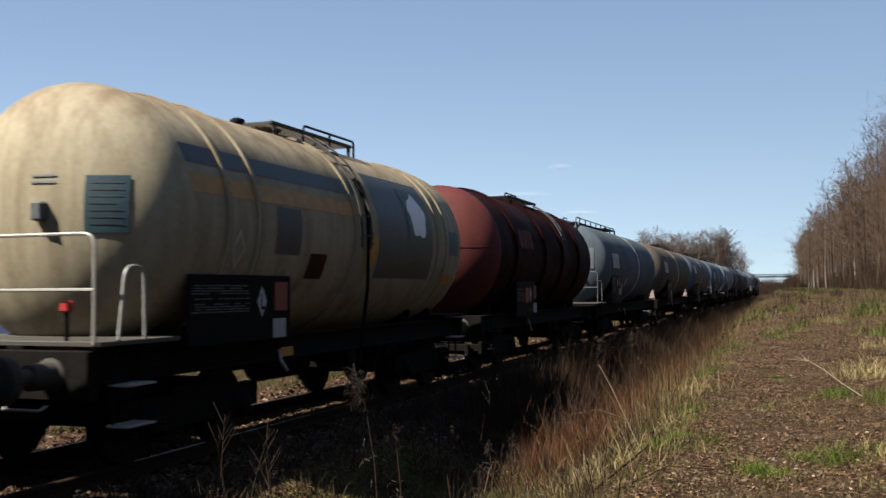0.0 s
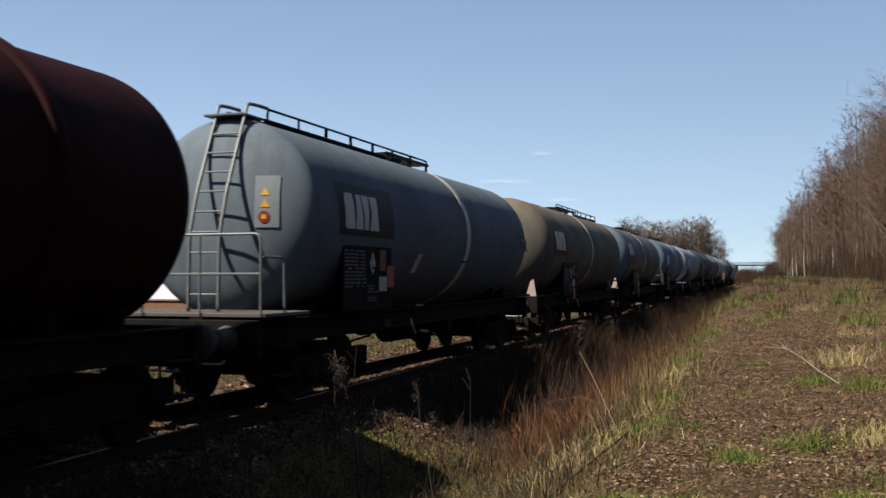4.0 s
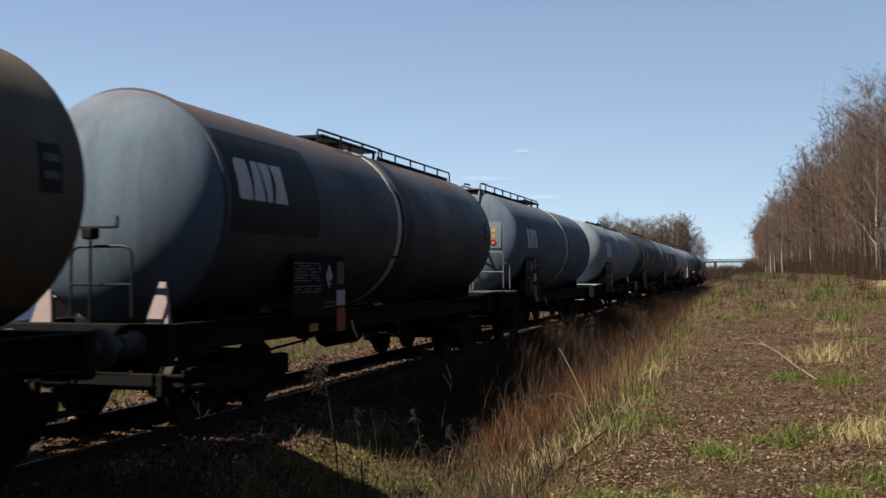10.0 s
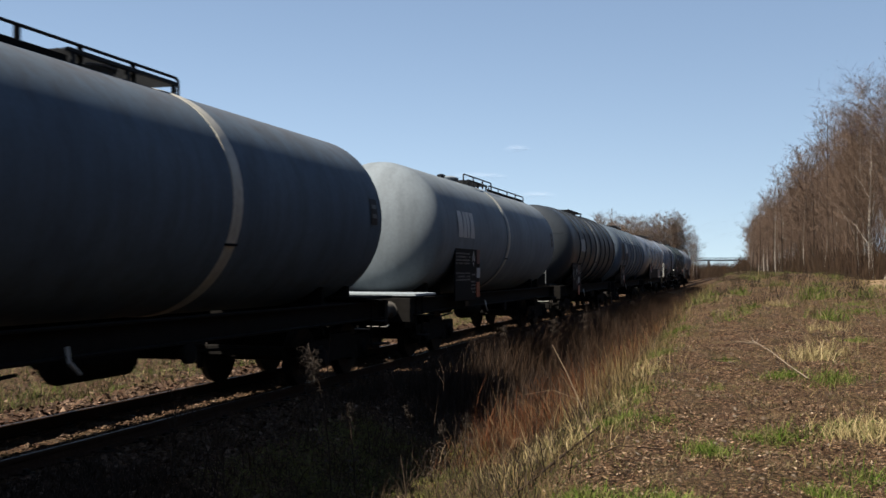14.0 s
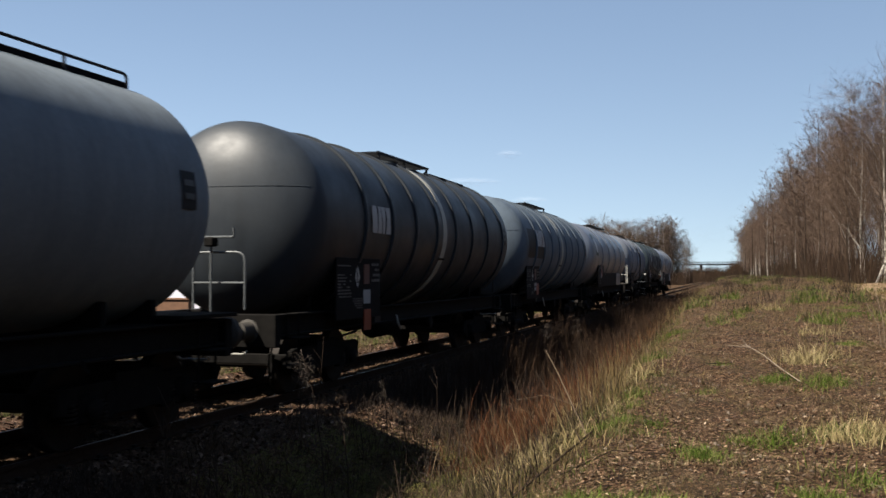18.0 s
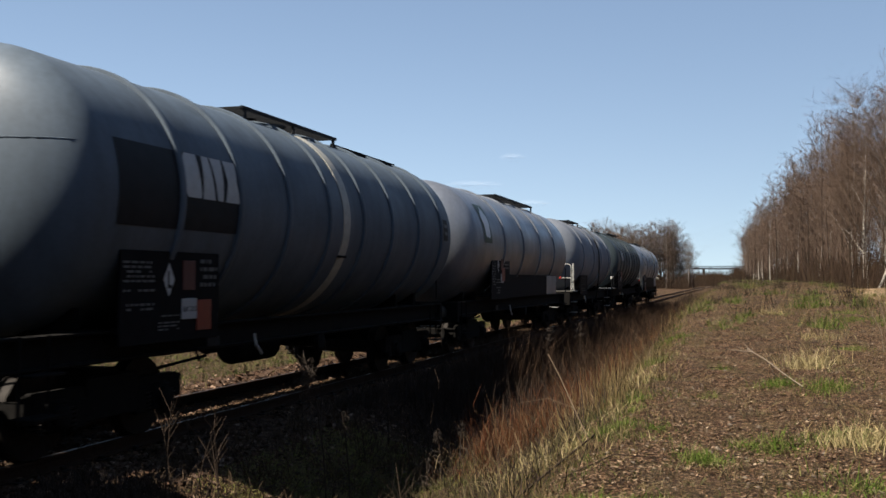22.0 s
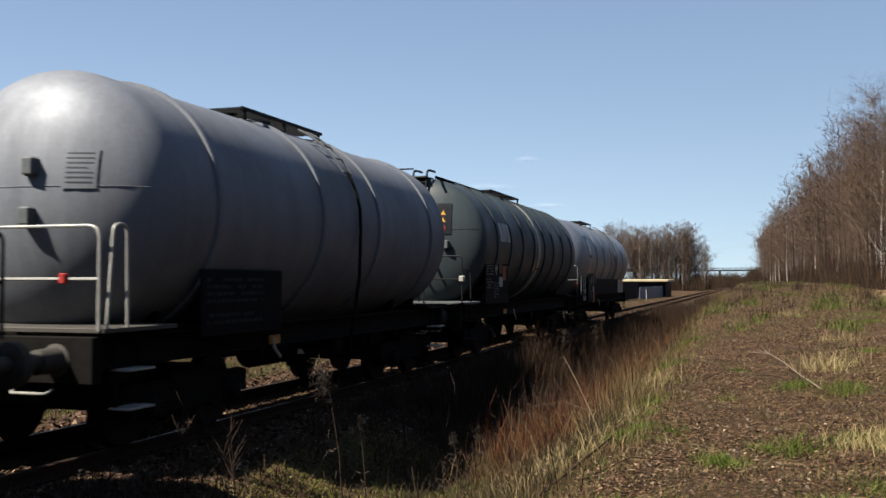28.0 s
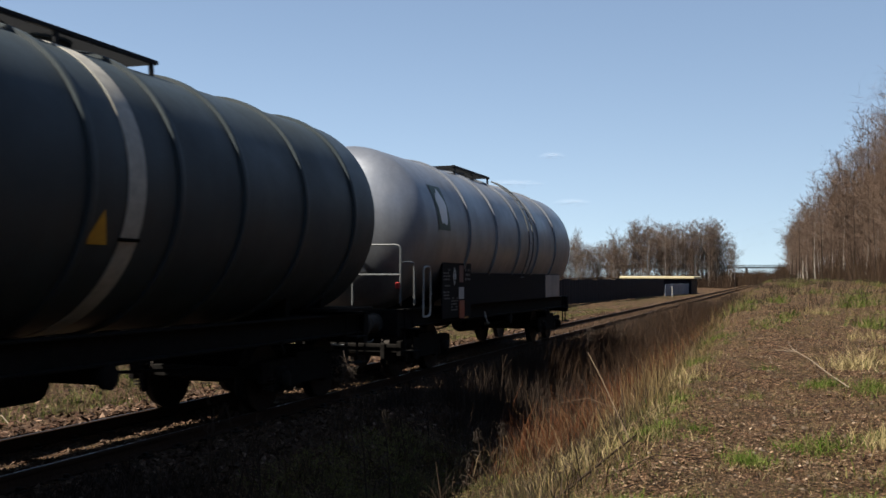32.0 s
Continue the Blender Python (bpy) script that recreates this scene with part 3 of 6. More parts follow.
    s.tube([(0.35, m - 1.0, 0.78), (0.1, m + 1.5, 0.72), (0, b1 - 1.4, 0.6)], 0.022, 6)
    s.tube([(0.2, b0 + 1.4, 0.6), (0.3, m - 1.7, 0.74)], 0.022, 6)
    s.tube([(0.95, 0.8, 0.93), (0.95, L - 0.8, 0.93)], 0.02, 6)
    part("brake_gear", s, "black", wagon)
    s = Shape()
    s.tube([(0, m, zc - R + 0.05), (0, m, 0.95)], 0.13, 12)
    s.tube([(-1.25, m, 0.86), (1.25, m, 0.86)], 0.085, 12)
    s.lathe([(1.25, 0.13), (1.33, 0.13), (1.34, 0.08)], 14, (0, m, 0.86), "x")
    s.tube([(1.1, m + 0.2, 1.25), (1.1, m + 0.2, 0.86), (1.1, m, 0.86)], 0.018, 6)
    part("outlet_valve", s, "black", wagon, "bottom outlet pipe with a capped end")
    if w.get("skirt"):
        a, b, top = w["skirt"]
        s = Shape()
        for side in (-1, 1):
            s.box(side * 1.36 - 0.012, side * 1.36 + 0.012, a, b, top - 0.66, top, 0.004)
        part("heating_skirt", s, "board", wagon, "black sheet skirt along the tank's lower side")
        s = Shape()
        for side in (-1, 1):
            s.box(side * 1.38 - 0.008, side * 1.38 + 0.008, b - 1.75, b - 0.02, top - 0.64, top - 0.02, 0.004)
        part("skirt_panel", s, w["paint"], wagon, "grey sheet panel at the rear of the skirt")
    # front and rear platforms, steps and rails
    tube = w.get("tube", "tube")
    for y, d in ((0.66, 1), (L - 0.66, -1)):
        s = Shape()
        a, b = sorted((y, y + d * 1.28))
        s.box(-1.42, 1.42, a, b, 1.335, 1.385, 0.006)
        if not w.get("no_deck"):
            part("end_platform", s, w.get("deck", "deck") if d > 0 else "black", wagon, "worn plate deck")
        for side in (-1, 1):
            q = y + d * 0.55
            for z in (0.94, 0.54):
                part("step_tread", Shape().box(side * 1.36 - 0.13, side * 1.36 + 0.13, q - 0.22, q + 0.22, z - 0.012, z + 0.012, 0.004), w.get("step", "black"), wagon)
            for e in (-0.2, 0.2):
                part("step_hanger", Shape().tube([(side * 1.3, q + e, 1.3), (side * 1.3, q + e, 0.53)], 0.018, 6), "black", wagon)
            part("hand_grip", Shape().tube(bent([(side * 0.9, y - d * 0.12, 0.78), (side * 0.9, y - d * 0.2, 0.74), (side * 0.45, y - d * 0.2, 0.74), (side * 0.45, y - d * 0.12, 0.78)], 0.05), 0.014, 6), "tube_white", wagon)
    kind = w.get("rail", "frame")
    q = 0.65
    if kind == "frame":
        railing(wagon, [([(-1.36, q, 1.36), (-1.36, q, 2.42), (1.36, q, 2.42), (1.36, q, 1.36)], 0.1), ([(-1.36, q, 1.9), (1.36, q, 1.9)], 0),
                        ([(0.45, q, 1.36), (0.45, q, 2.42)], 0), ([(-0.45, q, 1.36), (-0.45, q, 2.42)], 0),
                        ([(1.38, q, 2.12), (1.40, q + 0.55, 2.12), (1.40, q + 0.57, 1.36)], 0.1), ([(-1.38, q, 2.12), (-1.40, q + 0.55, 2.12), (-1.40, q + 0.57, 1.36)], 0.1)], tube)
    elif kind == "hoop":
        railing(wagon, [([(-1.2, q, 1.36), (-1.2, q, 2.42), (1.36, q, 2.42), (1.36, q, 1.36)], 0.14), ([(-1.2, q, 1.88), (1.36, q, 1.88)], 0),
                        ([(1.40, w["hoop"][0], 1.36), (1.40, w["hoop"][0] + 0.1, w["hoop"][2]), (1.40, w["hoop"][1] - 0.02, w["hoop"][2]), (1.40, w["hoop"][1], 1.36)], 0.14)], tube)
        if w["paint"] == "cream":
            part("lamp_post", Shape().tube([(0.95, q + 0.1, 1.36), (0.95, q + 0.1, 1.68)], 0.022, 6), "black", wagon)
            part("lamp_cap", Shape().box(0.89, 1.01, q + 0.05, q + 0.15, 1.66, 1.78, 0.02), "lamp_red", wagon, "small red cap on a short post")
            for k in range(2):
                part("head_marks", head_panel(w, 0.12, 0.42, 3.0 + 0.07 * k, 3.022 + 0.07 * k), "signplate", wagon)
        else:
            part("tail_lamp_bracket", Shape().box(0.9, 0.98, q - 0.05, q + 0.02, 1.83, 1.94, 0.01), "lamp_red", wagon, "small red plate on the rail")
    elif kind == "post":
        railing(wagon, [([(0.25, q, 1.3), (0.25, q, 2.42)], 0), ([(0.05, q, 2.42), (0.62, q, 2.42), (0.62, q, 2.55)], 0.03), ([(-0.1, q + 0.1, 1.36), (-0.1, q + 0.1, 2.2), (0.75, q + 0.1, 2.2), (0.75, q + 0.1, 1.36)], 0.15),
                        ([(-0.1, q + 0.1, 1.75), (0.75, q + 0.1, 1.75)], 0)], w.get("tube", "tube_dark"))
        part("brake_spindle_box", Shape().box(0.17, 0.33, q - 0.08, q + 0.08, 2.28, 2.42, 0.02), "black", wagon)
    if w.get("side_hoop"):
        ha, hb, hz0, hz1 = w["side_hoop"]
        railing(wagon, [([(1.42, ha, hz0), (1.42, ha, hz1), (1.42, hb, hz1), (1.42, hb, hz0), (1.42, ha, hz0)], 0.12)], "tube_white", 0.02, "side_hoop")
    if w.get("rail_plate"):
        part("tail_lamp_bracket", Shape().box(1.28, 1.36, q - 0.06, q + 0.02, 1.66, 1.77, 0.01), "lamp_red", wagon, "small red plate on the rail")
    if w.get("rear_rail"):
        railing(wagon, [([(1.36, L - q, 1.36), (1.36, L - q, 2.3), (0.3, L - q, 2.3), (0.3, L - q, 1.36)], 0.12), ([(1.36, L - q, 1.85), (0.3, L - q, 1.85)], 0)], "tube_dark", name="rear_railing")
    # walkway, hatch and hand rail on top
    zt = zc + R
    p0, p1 = w["walk"]
    s = Shape()
    wx = w.get("walk_x", 0.42)
    for side in (-1, 1):
        s.box(side * wx - 0.03, side * wx + 0.03, p0, p1, zt + 0.06, zt + 0.11, 0.006)
    n = int((p1 - p0) / 0.06)
    for i in range(n + 1):
        y = p0 + (p1 - p0) * i / n
        s.box(-wx, wx, y - 0.006, y + 0.006, zt + 0.07, zt + 0.10, 0.001)
    for y in (p0 + 0.1, (p0 + p1) / 2, p1 - 0.1):
        for side in (-1, 1):
            s.box(side * wx - 0.02, side * wx + 0.02, y - 0.03, y + 0.03, zt - 0.12, zt + 0.07, 0.004)
    tagged(part("walkway", s, w.get("walk_mat", "tube_dark"), wagon, "open grating walkway on the tank"), kind="stuff")
    if w.get("hatch"):
        h = w["hatch"]
        s = Shape().lathe([(zt - 0.05, 0.30), (zt + 0.05, 0.30), (zt + 0.05, 0.34), (zt + 0.09, 0.34), (zt + 0.13, 0.24), (zt + 0.14, 0.05)], 24, (0, h, 0), "z")
        s.tube([(0.05, h - 0.34, zt + 0.08), (0.05, h + 0.34, zt + 0.16)], 0.03, 6)
        part("manhole", s, w["paint"], wagon, "round hinged manhole cover")
        s = Shape().lathe([(zt - 0.02, 0.08), (zt + 0.06, 0.08), (zt + 0.06, 0.11), (zt + 0.1, 0.11), (zt + 0.13, 0.04)], 14, (0.1, h - 0.75, 0), "z")
        part("relief_valve", s, "tube_dark", wagon)
    for a, b, x, hgt in w.get("top_rail", ()):
        n = max(1, round((b - a) / 1.05))
        rows = [([(x, a, zt - 0.1), (x, a, zt + hgt), (x, b, zt + hgt), (x, b, zt - 0.1)], 0.08)]
        rows += [([(x, a + (b - a) * i / n, zt - 0.08), (x, a + (b - a) * i / n, zt + hgt)], 0) for i in range(1, n)]
        railing(wagon, rows, "tube_dark", 0.02, "top_railing")
        if w.get("ladder"):
            for i in range(2, n):
                q = a + (b - a) * i / n
                part("stanchion", Shape().box(x - 0.012, x + 0.012, q - 0.045, q + 0.045, zt - 0.08, zt + hgt, 0.004), "black", wagon)
    if w.get("kick"):
        a, b = w["kick"]
        part("kick_board", Shape().box(0.40, 0.43, a, b, zt - 0.06, zt + 0.015, 0.005), "black", wagon)
    if w.get("ladder"):
        s = Shape()
        la, lb, yb, yt = w["ladder"]
        stile = [(yb, 1.38), (yb + 0.03, 2.45), (yb + 0.2, 3.05), (yt - 0.06, 4.22), (yt, zt + 0.18)]
        mat = w.get("ladder_mat", tube)
        steps = tagged(new("ladder"), "bent steel ladder up the tank end")
        steps.parent = wagon
        for x in (la, lb):
            part("stile", Shape().tube(bent([(x, y, z) for y, z in stile] + [(x, yt + 0.3, zt + 0.2), (x, yt + 0.6, zt + 0.2)], 0.14), 0.027, 7), mat, steps)
        for k in range(10):
            z = 1.62 + k * 0.29
            y = float(np.interp(z, [q[1] for q in stile], [q[0] for q in stile]))
            part("rung", Shape().tube([(la, y, z), (lb, y, z)], 0.014, 6), mat, steps)
        if w.get("loop"):
            part("loop_rail", Shape().tube(bent([(la, yt, zt + 0.22), (la - 0.42, yt - 0.2, zt + 0.2), (la - 0.5, yt - 0.3, zt - 0.75), (la, yt - 0.35, zt - 0.95)], 0.14), 0.018, 6), mat, steps)
            part("lamp", Shape().box(1.30, 1.42, 0.58, 0.7, 1.84, 1.98, 0.02), "tube_white", wagon, "small white lamp on the rail")
        s = Shape().box(min(la, -0.2) - 0.1, lb, yt - 0.12, yt + 0.5, zt + 0.0, zt + 0.035, 0.006)
        part("ladder_landing", s, "galv", wagon)
    if w.get("side_ladder"):
        yl, wid, low = w["side_ladder"]
        s = Shape()
        for k in (-0.5, 0.5):
            s.tube([on_tank(w, yl + k * wid, zt - 0.03, 0.12)] + [on_tank(w, yl + k * wid, zc + R * math.sin(a), 0.12) for a in (radians(v) for v in range(80, low, -8))], 0.02, 6)
        for v in range(76, low, -11):
            a = radians(v)
            s.tube([on_tank(w, yl - 0.5 * wid, zc + R * math.sin(a), 0.12), on_tank(w, yl + 0.5 * wid, zc + R * math.sin(a), 0.12)], 0.012, 5)
        part("side_ladder", s, w.get("side_tube", tube), wagon)
    if w.get("pipe"):
        run = [on_tank(w, w["pipe"], zc + R * math.sin(radians(v)), 0.06) for v in range(34, 4, -8)]
        part("drain_pipe", Shape().tube(run + [(R + 0.05, w["pipe"], zc - 0.1), (R + 0.03, w["pipe"], zc - 0.8), (1.42, w["pipe"], 0.75)], 0.028, 7), "black", wagon, "dark drain pipe down the tank's side")
    if w.get("placard"):
        my, mz = w["placard"]
        for k, kind in ((0.2, "white"), (0.15, w["paint"])):
            o = [(my - k * 0.7, mz), (my - k * 0.35, mz - k * 0.6), (my, mz - k * 1.2), (my + k * 0.35, mz - k * 0.6), (my + k * 0.7, mz), (my + k * 0.35, mz + k * 0.6), (my, mz + k * 1.2), (my - k * 0.35, mz + k * 0.6)]
            part("placard", flank_blob(w, o, 0.02 - k * 0.04), kind, wagon)
    if "board" in w:
        data_board(wagon, w)
    if "logo" in w:
        logo(wagon, w)
    if "blob" in w:
        blob_logo(wagon, w)
    for a, b, c, e, kind in w.get("patches", ()):
        part("painted_panel", flank_patch(w, a, b, c, e, 0.004), kind, wagon)
    for x, z, ww, hh, kind in w.get("plaques", ()):
        part("plaque", head_panel(w, x - ww / 2, x + ww / 2, z - hh / 2, z + hh / 2), kind, wagon)
        if ww > hh * 2:
            for j in range(10):
                if j not in (2, 5):
                    a = x - ww * 0.42 + ww * 0.084 * j
                    part("plaque_mark", head_panel(w, a, a + ww * 0.06, z - hh * 0.12, z + hh * 0.12, 0.015), "marks", wagon)
        else:
            for i in range(7):
                c = z + hh * (0.36 - 0.12 * i)
                part("plaque_mark", head_panel(w, x - ww * 0.38, x + ww * (0.38 - 0.16 * ((i * 3) % 4 == 1)), c, c + hh * 0.03, 0.015), w.get("plaque_marks", "slate"), wagon)
    for x, z in w.get("lamps", ()):
        p = head_point(w, x, z, 0.0)
        s = Shape().box(x - 0.075, x + 0.075, p.y - 0.1, p.y + 0.06, z - 0.1, z + 0.1, 0.02)
        part("sign_holder", s, "tube", wagon, "small square metal holder")
    if w.get("signs"):
        x, z = w["signs"]
        part("sign_panel", head_panel(w, x - 0.15, x + 0.2, z - 0.34, z + 0.40), w.get("sign_mat", "signplate"), wagon)
        part("warning_sign", head_disc(w, x, z + 0.16, 0.075, 3), "yellow", wagon, "yellow triangle warning sign")
        part("warning_sign", head_disc(w, x, z - 0.01, 0.08, 3), "yellow", wagon, "yellow triangle warning sign")
        part("warning_sign", head_disc(w, x - 0.01, z - 0.19, 0.085, 20), "orange", wagon, "round orange warning sign")
        part("sign_centre", head_disc(w, x - 0.01, z - 0.19, 0.045, 4, 0.024, math.pi / 4), "yellow", wagon)
    for x, y in w.get("flags", ()):
        s = Shape().add([(x - 0.16, y, 1.26), (x + 0.16, y, 1.26), (x + 0.06, y + 0.1, 1.78), (x - 0.02, y + 0.1, 1.78), (x - 0.16, y + 0.08, 1.26), (x + 0.16, y + 0.08, 1.26), (x + 0.06, y + 0.14, 1.78), (x - 0.02, y + 0.14, 1.78)],
                        [(0, 1, 2, 3), (7, 6, 5, 4), (0, 4, 5, 1), (1, 5, 6, 2), (2, 6, 7, 3), (3, 7, 4, 0)])
        part("end_bracket", s, "wedge", wagon, "upright wedge bracket on the headstock")
    if w.get("mark"):
        my, mz, kind = w["mark"]
        o = [(my - 0.16, mz - 0.14), (my + 0.16, mz - 0.14), (my + 0.02, mz + 0.2)] if kind == "yellow" else [(my - 0.13, mz - 0.17), (my + 0.1, mz - 0.17), (my + 0.15, mz + 0.17), (my - 0.08, mz + 0.17)]
        part("painted_mark", flank_blob(w, o, 0.012), kind, wagon)
    if w.get("rear_plate"):
        p = on_tank(w, y1 - 0.35, zc + 0.1, 0.02)
        part("rear_plate", flank_patch(w, y1 - 0.5, y1 - 0.2, zc - 0.1, zc + 0.35, 0.012), "patch", wagon)
        for k in range(2):
            part("rear_lettering", flank_patch(w, y1 - 0.45, y1 - 0.25, zc + 0.02 + 0.16 * k, zc + 0.09 + 0.16 * k, 0.018), "slate", wagon)
    return wagon


def base(front, L, **kw):
    w = dict(front=front, L=L, R=1.49, zc=2.73, y0=1.75, y1=L - 1.35, depth=0.72, seed=int(front), walk=(L / 2 - 1.2, L / 2 + 1.2), label="", paint="grey", b0=2.75, b1=2.15)
    w.update(kw)
    return w


